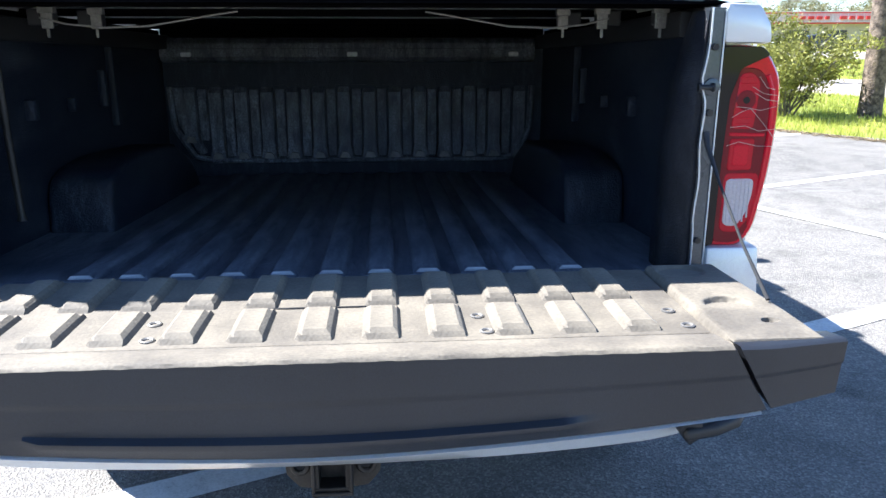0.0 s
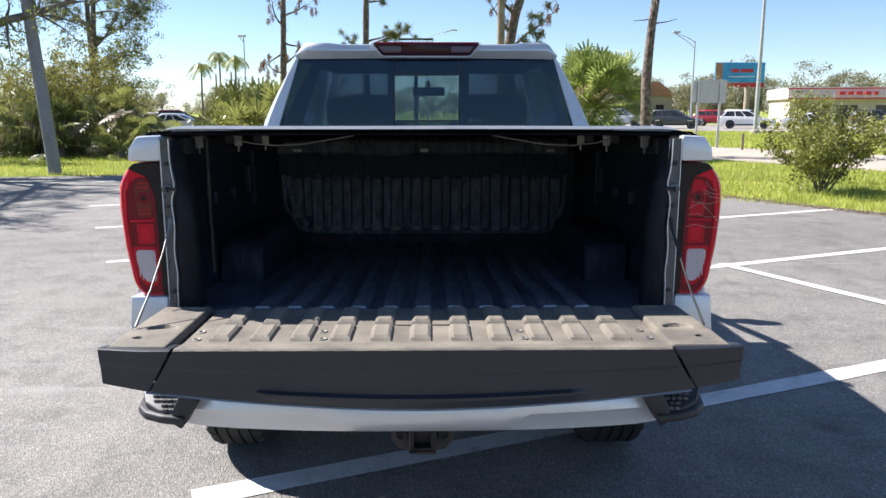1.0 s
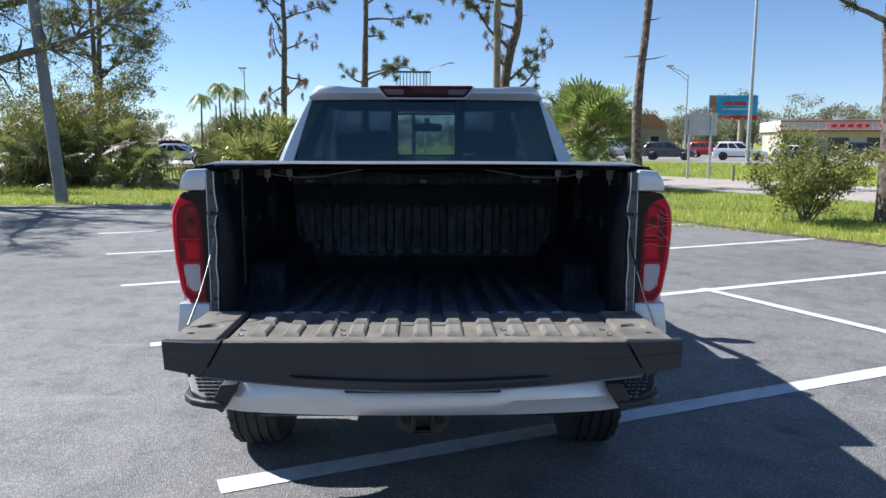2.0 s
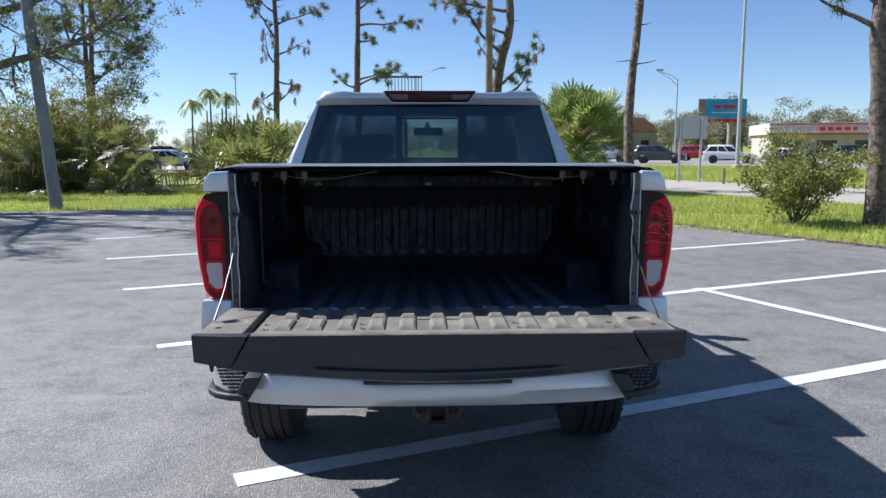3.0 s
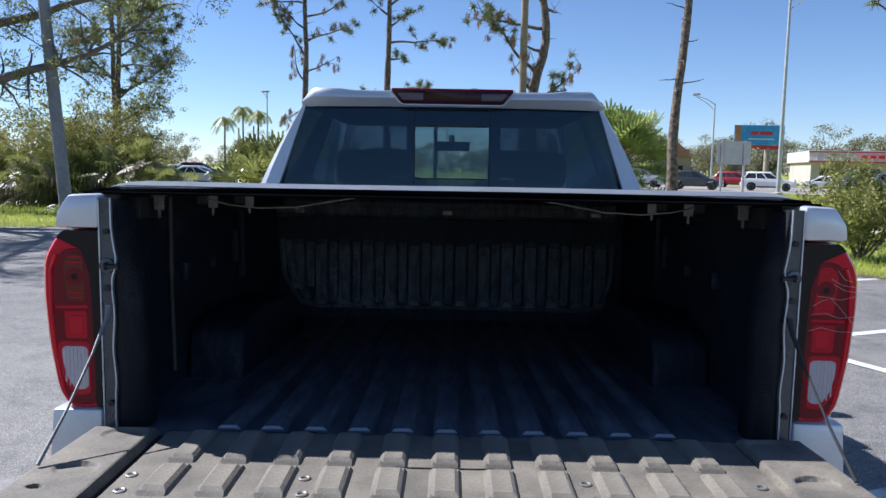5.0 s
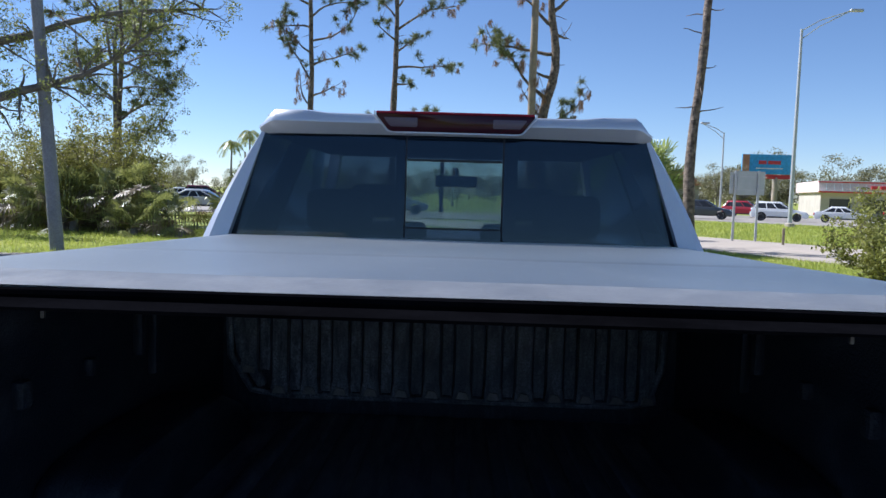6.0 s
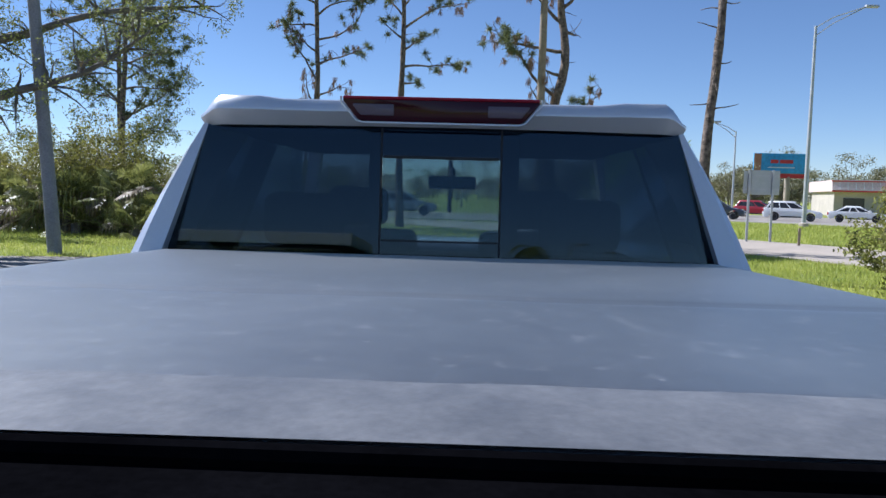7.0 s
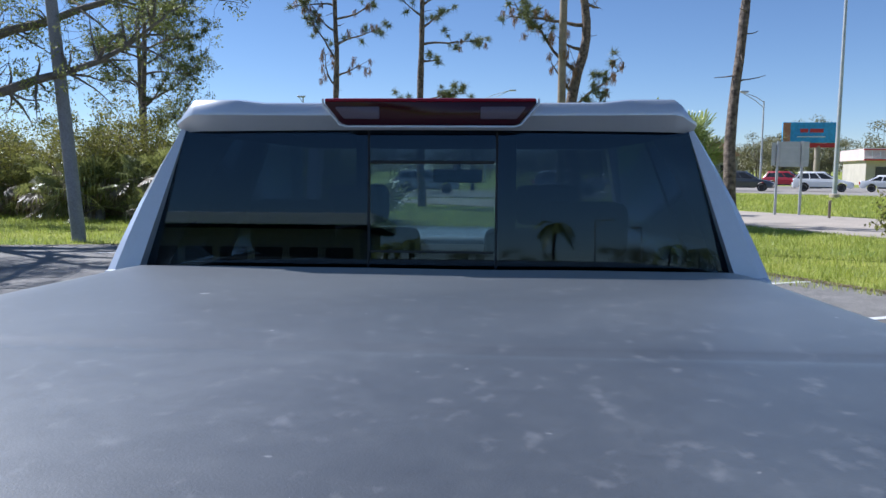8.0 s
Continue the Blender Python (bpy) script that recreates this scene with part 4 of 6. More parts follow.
def quad_bar(name, corners, material, parent, thick, label=""):
    a, b, c, d = (Vector(p) for p in corners)
    nrm = (b - a).cross(d - a).normalized() * thick
    bm = add_loft(bmesh.new(), [[a, b, c, d], [a + nrm, b + nrm, c + nrm, d + nrm]])
    bmesh.ops.recalc_face_normals(bm, faces=bm.faces)
    bmesh.ops.bevel(bm, geom=list(bm.edges), offset=min(0.006, thick * 0.3), segments=2, affect="EDGES")
    return part(name, bm, material, parent, label, True)


# rear pillars, seen as a white strip each side of the glass
for s in (1, -1):
    b0, b1 = Vector((0.826 * s, 1.905, 1.455)), Vector((0.917 * s, 1.888, 1.455))
    t0, t1 = Vector((0.698 * s, 1.992, 1.882)), Vector((0.716 * s, 1.992, 1.882))
    bm = bmesh.new()
    deep = Vector((0, 0.34, 0))
    rings = []
    for f in (0, 0.25, 0.5, 0.75, 1):
        a, b = b0.lerp(t0, f), b1.lerp(t1, f)
        out = Vector((0.012 * s, 0, 0)) * math.sin(math.pi * f)
        rings.append([a, a.lerp(b, 0.7) + out, b + out + Vector((0, 0.018, 0)), b + out + deep + Vector((0.004 * s, 0, 0)), b + out + deep - Vector((0.05 * s, 0, 0)), a + Vector((0, 0.03, 0))])
    part("rear_pillar", add_loft(bm, rings), M_WHITE, truck, "silver-white painted rear pillar", True)
    for y0, y1, y2, y3 in ((2.72, 2.80, 2.70, 2.78),):
        quad_bar("middle_pillar", ((0.918 * s, y0, 1.42), (0.918 * s, y1, 1.42), (0.735 * s, y3, 1.88), (0.735 * s, y2, 1.88)), M_BLACK, truck, 0.05)
    quad_bar("front_pillar", ((0.91 * s, 4.16, 1.36), (0.91 * s, 4.28, 1.36), (0.70 * s, 3.52, 1.88), (0.70 * s, 3.42, 1.88)), M_WHITE, truck, 0.06)
    pane("rear_door_glass", ((0.912 * s, 2.24, 1.44), (0.912 * s, 2.72, 1.43), (0.732 * s, 2.70, 1.87), (0.732 * s, 2.34, 1.87)), M_DOORTINT, truck)
    pane("front_door_glass", ((0.912 * s, 2.80, 1.43), (0.912 * s, 4.14, 1.38), (0.728 * s, 3.40, 1.87), (0.732 * s, 2.78, 1.87)), M_FRONTTINT, truck)
    part("door_card", box(0.80 * s, 0.845 * s, 1.95, 4.2, 0.8, 1.41), M_CABIN, truck)
    m = part("door_mirror", box(1.00 * s, 1.21 * s, 3.86, 3.97, 1.40, 1.64, 0.035, 3), M_BLACK, truck, "black door mirror", True)
    part("mirror_arm", tube(((0.92 * s, 3.95, 1.42), (1.03 * s, 3.93, 1.46)), 0.03, 8), M_BLACK, truck)
pane("windscreen", ((-0.85, 4.26, 1.36), (0.85, 4.26, 1.36), (0.68, 3.50, 1.88), (-0.68, 3.50, 1.88)), M_CLEARPANE, truck)

# roof and rear spoiler
rings = []
for y, dz, w in ((1.985, -0.012, 0.70), (2.05, 0.0, 0.705), (2.5, 0.012, 0.71), (3.1, 0.008, 0.71), (3.45, -0.02, 0.70), (3.56, -0.05, 0.69)):
    top = 1.949 + dz
    rings.append([(-w, y, 1.886 + dz * 0.5), (-w - 0.005, y, top - 0.035), (-w + 0.03, y, top - 0.006), (-0.50, y, top + 0.004), (-0.44, y, top - 0.004), (0.44, y, top - 0.004),
                  (0.50, y, top + 0.004), (w - 0.03, y, top - 0.006), (w + 0.005, y, top - 0.035), (w, y, 1.886 + dz * 0.5)])
part("roof", add_loft(bmesh.new(), rings), M_WHITE, truck, "silver-white painted roof", True)
half = [(0.0, 0.86), (0.30, 0.86), (0.46, 0.87), (0.53, 1.0), (0.648, 1.0), (0.672, 0.78), (0.70, 0.30), (0.716, 0.02)]
rings = []
for x, h in [(-x, h) for x, h in half[:0:-1]] + half:
    lip = 1.866 + 0.006 * (1 - (x / 0.72) ** 2)
    top = 1.893 + 0.060 * h
    crease = 1.888 + 0.026 * min(1.0, h * 1.1)
    back = 1.915 + 0.05 * max(0.0, abs(x) - 0.65) / 0.07
    rings.append([(x, 1.99, lip + 0.012), (x, back + 0.045, lip), (x, back + 0.002, crease - 0.004), (x, back + 0.002, crease + 0.004), (x, back + 0.016, top - 0.004), (x, back + 0.03, top), (x, 2.02, top + 0.003), (x, 2.02, lip + 0.012)])
part("spoiler", add_loft(bmesh.new(), rings), M_WHITE, truck, "silver-white painted roof spoiler", True)
brk = part("high_brake_lamp", prism(((-0.284, 1.948), (-0.284, 1.940), (-0.240, 1.887), (-0.225, 1.882), (0.225, 1.882), (0.240, 1.887), (0.284, 1.940), (0.284, 1.948)), "y", 1.908, 1.99, 0.004), M_BRAKEDEEP, truck, "red high-level brake lamp", True)
part("lamp_bar", prism(((-0.284, 1.944), (0.284, 1.944), (0.282, 1.953), (-0.282, 1.953)), "y", 1.902, 1.99, 0.004), M_BRAKEBAR, brk, "bright red lens bar", True)
part("lamp_rim", tube(((-0.289, 1.909, 1.952), (-0.289, 1.909, 1.938), (-0.243, 1.905, 1.883), (-0.226, 1.904, 1.878), (0.226, 1.904, 1.878), (0.243, 1.905, 1.883), (0.289, 1.909, 1.938), (0.289, 1.909, 1.952)), 0.0035, 6), M_WHITE, brk, smooth=True)
for s in (1, -1):
    bm = prism(((0.135 * s, 1.898), (0.232 * s, 1.898), (0.255 * s, 1.926), (0.255 * s, 1.932), (0.135 * s, 1.932)), "y", 1.904, 1.934, 0.004)
    part("cargo_lamp_lens", bm, M_GREYLENS, brk, "clear cargo lamp lens", True)

# rear glass: two fixed panes, a sliding one between
def rear_pane(name, xa0, xb0, xa1, xb1, z0, z1, m, label, dy=0.0):
    return pane(name, ((xa0, glass_y(z0) + dy, z0), (xb0, glass_y(z0) + dy, z0), (xb1, glass_y(z1) + dy, z1), (xa1, glass_y(z1) + dy, z1)), m, truck, label)


rear_pane("rear_glass", -glass_x(GLASS_Z0), -0.178, -glass_x(GLASS_Z1), -0.178, GLASS_Z0, GLASS_Z1, M_TINT, "dark privacy glass")
rear_pane("rear_glass", 0.182, glass_x(GLASS_Z0), 0.182, glass_x(GLASS_Z1), GLASS_Z0, GLASS_Z1, M_TINT, "dark privacy glass")
rear_pane("sliding_glass", -0.174, 0.178, -0.174, 0.178, 1.535, 1.784, M_TINTLIGHT, "lighter sliding rear glass", 0.008)
rear_pane("glass_band", -0.178, 0.182, -0.178, 0.182, 1.784, GLASS_Z1, M_TINT, "", 0.0)
rear_pane("glass_band", -0.178, 0.182, -0.178, 0.182, GLASS_Z0, 1.535, M_TINT, "", 0.0)
for xa, xb, z0, z1, nm in ((-0.180, -0.174, 1.47, 1.872, "slider_post"), (0.178, 0.184, 1.47, 1.872, "slider_post"), (-0.174, 0.178, 1.780, 1.788, "slider_rail"), (-0.174, 0.178, 1.531, 1.537, "slider_rail")):
    quad_bar(nm, ((xa, glass_y(z0) + 0.004, z0), (xb, glass_y(z0) + 0.004, z0), (xb, glass_y(z1) + 0.004, z1), (xa, glass_y(z1) + 0.004, z1)), M_BLACK, truck, 0.012)
part("inner_post", box(0.18, 0.235, 2.00, 2.03, 1.46, 1.87), M_BLACK, truck)
part("inner_post", box(-0.215, -0.18, 2.00, 2.03, 1.46, 1.87), M_BLACK, truck)
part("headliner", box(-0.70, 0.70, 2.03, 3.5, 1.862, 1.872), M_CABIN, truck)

# cabin
def seat(x, y, wide, top, rest):
    st = part("seat", prism(((y - 0.06, 0.95), (y - 0.16, top), (y - 0.05, top + 0.02), (y + 0.06, 1.1), (y + 0.10, 1.02), (y + 0.5, 1.06), (y + 0.52, 0.95)), "x", x - wide / 2, x + wide / 2, 0.04, 3), M_CABIN, truck, "dark cloth seat, deepened by painted-in shade", True)
    for hx in rest:
        part("headrest", box(hx - 0.13, hx + 0.13, y - 0.19, y - 0.08, top + 0.03, top + 0.20, 0.04, 3), M_CABIN, st, smooth=True)


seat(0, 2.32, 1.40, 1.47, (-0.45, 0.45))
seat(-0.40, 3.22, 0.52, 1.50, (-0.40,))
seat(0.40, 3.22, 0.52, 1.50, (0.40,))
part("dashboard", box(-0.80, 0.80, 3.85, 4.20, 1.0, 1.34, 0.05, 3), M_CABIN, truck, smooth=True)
part("steering_wheel", tube([(-0.40 + 0.19 * math.cos(a), 3.72 - 0.06 * math.sin(a), 1.24 + 0.18 * math.sin(a)) for a in (2 * math.pi * i / 24 for i in range(25))], 0.016, 8), M_CABIN, truck, smooth=True)
part("inner_mirror", box(-0.115, 0.125, 3.50, 3.53, 1.70, 1.765, 0.012), M_CABIN, truck, "dark rear-view mirror", True)
part("mirror_stem", tube(((0.0, 3.53, 1.74), (0.0, 3.58, 1.80)), 0.02, 8), M_CABIN, truck)

# ---- tonneau cover ----
cover = thing("tonneau_cover", "weathered grey-black vinyl bed cover closed over the truck bed", "truck bed cover")


def cover_z(y):
    return 1.540 - 0.0245 * (y - 0.17)


rings = []
for i in range(69):
    y = 0.163 + (1.885 - 0.163) * i / 68
    k = 40
    row = []
    for j in range(k + 1):
        x = -0.884 + 1.768 * j / k
        sag = 0.0006 * math.sin(7 * x + 2.2 * y) + 0.0004 * math.sin(13 * x - 5 * y)
        z = cover_z(y) + sag
        z -= 0.0035 * math.exp(-((y - 0.87) / 0.02) ** 2)
        if y < 0.29:
            z -= 0.012 * ((0.29 - y) / 0.125) ** 1.3
        if abs(x) > 0.80:
            z -= 0.016 * ((abs(x) - 0.80) / 0.068) ** 1.5
        yy = y + (0.06 * max(0, abs(x) - 0.80) / 0.068 if i == 0 else 0)
        row.append((x, yy, z))
    rings.append(row)
bm = bmesh.new()
add_loft(bm, rings, closed=False)
low = [[(x, y, z - 0.007) for x, y, z in r] for r in rings]
add_loft(bm, low, closed=False)
add_loft(bm, [rings[0], low[0]], closed=False)
add_loft(bm, [rings[-1], low[-1]], closed=False)
add_loft(bm, [[r[0] for r in rings], [r[0] for r in low]], closed=False)
add_loft(bm, [[r[-1] for r in rings], [r[-1] for r in low]], closed=False)
bmesh.ops.remove_doubles(bm, verts=bm.verts, dist=0.0001)
part("vinyl_skin", bm, M_VINYL, cover, "weathered grey vinyl skin", True)
rings = []
for i in range(9):
    y = 0.170 + 0.112 * i / 8
    rings.append([(-0.868 + 1.736 * j / 40, y + 0.002 * math.sin(j * 1.7) * (i == 8), cover_z(y) + 0.003 - 0.012 * max(0.0, (0.29 - y) / 0.125) ** 1.3 + 0.0006 * math.sin(7 * (-0.868 + 1.736 * j / 40) + 2.2 * y) - (0.016 * ((abs(-0.868 + 1.736 * j / 40) - 0.80) / 0.068) ** 1.5 if abs(-0.868 + 1.736 * j / 40) > 0.80 else 0.0)) for j in range(41)])
hem = add_loft(bmesh.new(), rings, closed=False)
add_loft(hem, [[(x, y, z - 0.006) for x, y, z in rings[-1]], rings[-1]], closed=False)
part("rear_hem", hem, M_PALEHEM, cover, "paler folded hem", True)
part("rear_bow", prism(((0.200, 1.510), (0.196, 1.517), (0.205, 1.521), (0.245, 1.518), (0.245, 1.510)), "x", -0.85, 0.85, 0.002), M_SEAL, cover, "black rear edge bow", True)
# Skirt reaches past the seal to place the cover's shadow on the tailgate.
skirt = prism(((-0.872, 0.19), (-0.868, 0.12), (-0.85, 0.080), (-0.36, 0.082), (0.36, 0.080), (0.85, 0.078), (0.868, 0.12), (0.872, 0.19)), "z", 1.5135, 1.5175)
part("rear_skirt", skirt, M_SEAL, cover, "black rubber skirt, widened to cast the gate shadow", False)
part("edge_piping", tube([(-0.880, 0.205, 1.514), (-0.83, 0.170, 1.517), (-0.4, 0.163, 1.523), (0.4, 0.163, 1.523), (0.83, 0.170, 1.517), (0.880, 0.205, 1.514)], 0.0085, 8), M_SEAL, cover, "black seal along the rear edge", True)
# Strips added only to stop daylight leaking in under the cover.
for s in (1, -1):
    bm = prism(((0.806, 1.505), (0.846, 1.505), (0.846, 1.528), (0.806, 1.531)), "y", 0.20, 1.84)
    sloped(bm, lambda y: -0.030 * y)
    part("side_seal", bm if s > 0 else mirror_x(bm), M_SEAL, cover, "added black strip blocking light along the bed rail")
part("front_seal", box(-0.80, 0.80, 1.832, 1.862, 1.446, 1.490), M_SEAL, cover, "added black strip blocking light on the front wall")
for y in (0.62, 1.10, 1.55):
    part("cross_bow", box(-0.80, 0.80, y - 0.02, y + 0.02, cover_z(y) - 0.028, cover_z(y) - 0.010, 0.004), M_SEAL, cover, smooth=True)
for s in (1, -1):
    bm = sloped(box(0.765, 0.80, 0.20, 1.83, 1.455, 1.51, 0.004), lambda y: -0.03 * y)
    part("side_rail", bm if s > 0 else mirror_x(bm), M_BLACK, cover, "black side rail", True)
    for cx, cy in ((0.742, 0.26), (0.645, 0.39), (0.575, 0.50)):
        bm = box(cx - 0.013, cx + 0.013, cy - 0.004, cy + 0.004, 1.468, 1.515, 0.002)
        add_box(bm, cx - 0.018, cx + 0.018, cy - 0.008, cy + 0.012, 1.502, 1.518, 0.002)
        add_box(bm, cx - 0.003, cx + 0.003, cy - 0.003, cy + 0.003, 1.448, 1.470)
        add_box(bm, cx - 0.006, cx + 0.006, cy - 0.007, cy, 1.480, 1.492)
        part("clamp", bm if s > 0 else mirror_x(bm), M_CLAMP, cover, "bare metal latch clamp")
        bm = box(cx - 0.008, cx + 0.05, cy + 0.01, cy + 0.045, 1.475, 1.512, 0.004)
        part("clamp_block", bm if s > 0 else mirror_x(bm), M_BLACK, cover)
    pts = [(0.66, 0.385, 1.492), (0.60, 0.38, 1.478), (0.52, 0.385, 1.470), (0.42, 0.39, 1.474), (0.34, 0.40, 1.488), (0.22, 0.41, 1.508)]
    bm = tube(pts, 0.0025, 6)
    part("latch_cable", bm if s > 0 else mirror_x(bm), M_CLAMP, cover, "drooping release cable", True)
part("prop_rod", tube(((-0.735, 0.315, 1.50), (-0.737, 0.318, 1.25), (-0.735, 0.322, 1.045), (-0.735, 0.322, 1.035)), (0.009, 0.009, 0.009, 0.013), 10), M_STEEL, cover, "grey steel prop rod hanging down", True)


# ---- plants ----
def turned(v, axis, angle):
    return Matrix.Rotation(angle, 3, axis) @ v


class Soup:
    """Loose triangles and quads gathered for one mesh."""

    def __init__(self):
        self.v, self.f = [], []

    def face(self, *pts):
        k = len(self.v)
        self.v.extend(tuple(p) for p in pts)
        self.f.append(tuple(range(k, k + len(pts))))

    def object(self, name, material, parent=None, label=""):
        ob = new(name, soup(name, self.v, self.f, material))
        ob.parent = parent
        if label:
            tagged(ob, label)
        return ob


def rand_way(rng):
    while True:
        v = Vector((rng.uniform(-1, 1), rng.uniform(-1, 1), rng.uniform(-1, 1)))
        if 0.05 < v.length < 1:
            return v.normalized()


def leaf_cloud(sp, rng, centre, radius, count, size, flat=0.6):
    """Small folded leaves scattered round a twig end."""
    c = Vector(centre)
    for _ in range(count):
        w = rand_way(rng)
        p = c + Vector((w.x, w.y, w.z * flat)) * radius * rng.random() ** 0.5
        a = rand_way(rng)
        b = a.orthogonal().normalized()
        b = turned(b, a, rng.uniform(0, 6.28))
        s = size * rng.uniform(0.6, 1.3)
        sp.face(p - a * s, p + b * s * 0.42, p + a * s, p - b * s * 0.42)


def bent(rng, start, way, length, steps, wander, lift=0.0):
    pts = [Vector(start)]
    d = Vector(way).normalized()
    for _ in range(steps):
        d = (d + rand_way(rng) * wander + Vector((0, 0, lift))).normalized()
        pts.append(pts[-1] + d * length / steps)
    return pts


def taper(r0, r1, k):
    return [r0 + (r1 - r0) * i / (k - 1) for i in range(k)]


def needle_ball(sp, rng, centre, radius, count):
    """A round brush of needles at a twig end."""
    c = Vector(centre)
    for _ in range(count):
        d = (rand_way(rng) + Vector((0, 0, 0.25))).normalized()
        side = turned(d.orthogonal().normalized(), d, rng.uniform(0, 6.28)) * radius * 0.045
        root = c + rand_way(rng) * radius * 0.22
        l = radius * rng.uniform(0.7, 1.1)
        sp.face(root - side, root + side, root + d * l + Vector((0, 0, -0.12 * l)))


def needle_clump(sp, rng, top, length, count):
    """Dead needles hanging down in a narrow clump."""
    top = Vector(top)
    for _ in range(count):
        p = top + Vector((rng.gauss(0, 0.05), rng.gauss(0, 0.05), -rng.uniform(0, 0.6) * length))
        d = Vector((rng.gauss(0, 0.25), rng.gauss(0, 0.25), -1)).normalized()
        side = turned(d.orthogonal().normalized(), d, rng.uniform(0, 6.28)) * 0.014
        sp.face(p - side, p + side, p + d * length * rng.uniform(0.3, 0.5))


def pine(at, height, radius, seed, label, limbs, bends=(), lean=(0, 0), ball=0.34, stubs=10, first=3.0):
    """A slash pine. limbs: height, heading, length, rise, kind (0 bare, 1 green, 2 dead, 3 both); bends push the trunk aside in x."""
    rng = random.Random(seed)
    tree = thing("pine_tree", label, "tree", "pine trees", at=at)
    k = 22
    trunk = []
    for i in range(k):
        f = i / (k - 1)
        z = height * f - 0.1
        push = sum(w * math.exp(-((z - zc) / wide) ** 2) for zc, w, wide in bends)
        trunk.append(Vector((lean[0] * f + push + 0.05 * math.sin(f * 9 + seed), lean[1] * f + 0.06 * math.cos(f * 6 + seed), z)))
    bm = tube(trunk, taper(radius, radius * 0.34, k), 12)
    for v in bm.verts:
        v.co += Vector((noise.noise(v.co * 3), noise.noise(v.co * 3 + Vector((9, 0, 0))), 0)) * radius * 0.22
    part("trunk", bm, M_BARK, tree, "scaly brown bark", True)
    green, brown = Soup(), Soup()

    def at_height(z):
        f = min(max((z + 0.1) / height, 0), 0.999) * (k - 1)
        i = int(f)
        return trunk[i].lerp(trunk[i + 1], f - i)

    for z, heading, length, rise, kind in limbs:
        a = radians(heading)
        pts = bent(rng, at_height(z), (math.cos(a), math.sin(a), rise), length * 1.12, 9, 0.24, 0.015)
        limb_bm = tube(pts, taper(radius * 0.30, 0.012, 10), 6)
        twigs = max(4, int(length * 5.0))
        for j in range(twigs):
            f = (0.35 + 0.65 * (j + rng.random()) / twigs) * 8.99
            i = int(f)
            p = pts[i].lerp(pts[i + 1], f - i)
            along = (pts[i + 1] - pts[i]).normalized()
            tw = bent(rng, p, along * 0.5 + rand_way(rng) * 0.9 + Vector((0, 0, 0.25)), rng.uniform(0.25, 0.75), 4, 0.3, 0.02)
            add_tube(limb_bm, tw, (0.016, 0.013, 0.011, 0.009, 0.007), 4)
            if kind == 0:
                continue
            if kind == 2 or (kind == 3 and rng.random() < 0.3):
                needle_clump(brown, rng, tw[-1], rng.uniform(0.35, 0.6), 46)
            else:
                needle_ball(green, rng, tw[-1], ball * rng.uniform(0.7, 1.15), 60)
                if rng.random() < 0.5:
                    needle_ball(green, rng, tw[2], ball * 0.75, 40)
        part("limb", limb_bm, M_BARK, tree, smooth=True)
    for j in range(stubs):
        z = first + (height * 0.7 - first) * (j + rng.random()) / stubs
        a = rng.uniform(0, 6.28)
        twig_bm = tube(bent(rng, at_height(z), (math.cos(a), math.sin(a), rng.uniform(-0.3, 0.5)), rng.uniform(0.2, 0.6), 4, 0.3), taper(0.02, 0.006, 5), 5)
        part("dead_twig", twig_bm, M_BARK, tree, "", True)
    if green.f:
        green.object("crown", M_NEEDLE, tree, "thin green needle tufts")
    if brown.f:
        brown.object("dead_sprays", M_DEADNEEDLE, tree, "hanging dead brown needles")
    return tree


def fan_frond(rng, base, way, stalk, size, droop):
    """A palmetto leaf: stalk and a fan of narrow pleated blades."""
    sp = Soup()
    base, way = Vector(base), Vector(way).normalized()
    tip = base + way * stalk + Vector((0, 0, -droop * stalk * 0.35))
    d = (tip - base).normalized()
    side = d.cross(Vector((0, 0, 1)))
    side = side.normalized() if side.length > 0.01 else Vector((1, 0, 0))
    other = d.cross(side)
    for s0, s1 in ((side, other), (other, -side), (-side, -other), (-other, side)):
        sp.face(base + s0 * 0.018, base + s1 * 0.018, tip + s1 * 0.009, tip + s0 * 0.009)
    side = turned(side, d, rng.uniform(-0.9, 0.9))
    n = 17
    curl = d.cross(side)
    for i in range(n):
        a = radians(-125 + 250 * i / (n - 1))
        w = (d * math.cos(a) + side * math.sin(a)).normalized()
        l = size * (0.78 + 0.22 * math.cos(a)) * rng.uniform(0.85, 1.08)
        cross = (-d * math.sin(a) + side * math.cos(a)).normalized() * l * 0.062
        mid = tip + w * l * 0.55 + curl * l * 0.10
        far = tip + w * l * 0.85 + Vector((0, 0, -droop * l * 0.25))
        end = tip + w * l * 0.98 + Vector((0, 0, -droop * l * rng.uniform(0.6, 1.3)))
        fold = curl * l * 0.03
        sp.face(tip, mid - cross, mid + fold)
        sp.face(tip, mid + fold, mid + cross)
        sp.face(mid - cross, far - cross * 0.6, far + cross * 0.6, mid + cross)
        sp.face(far - cross * 0.6, end, far + cross * 0.6)
    return sp


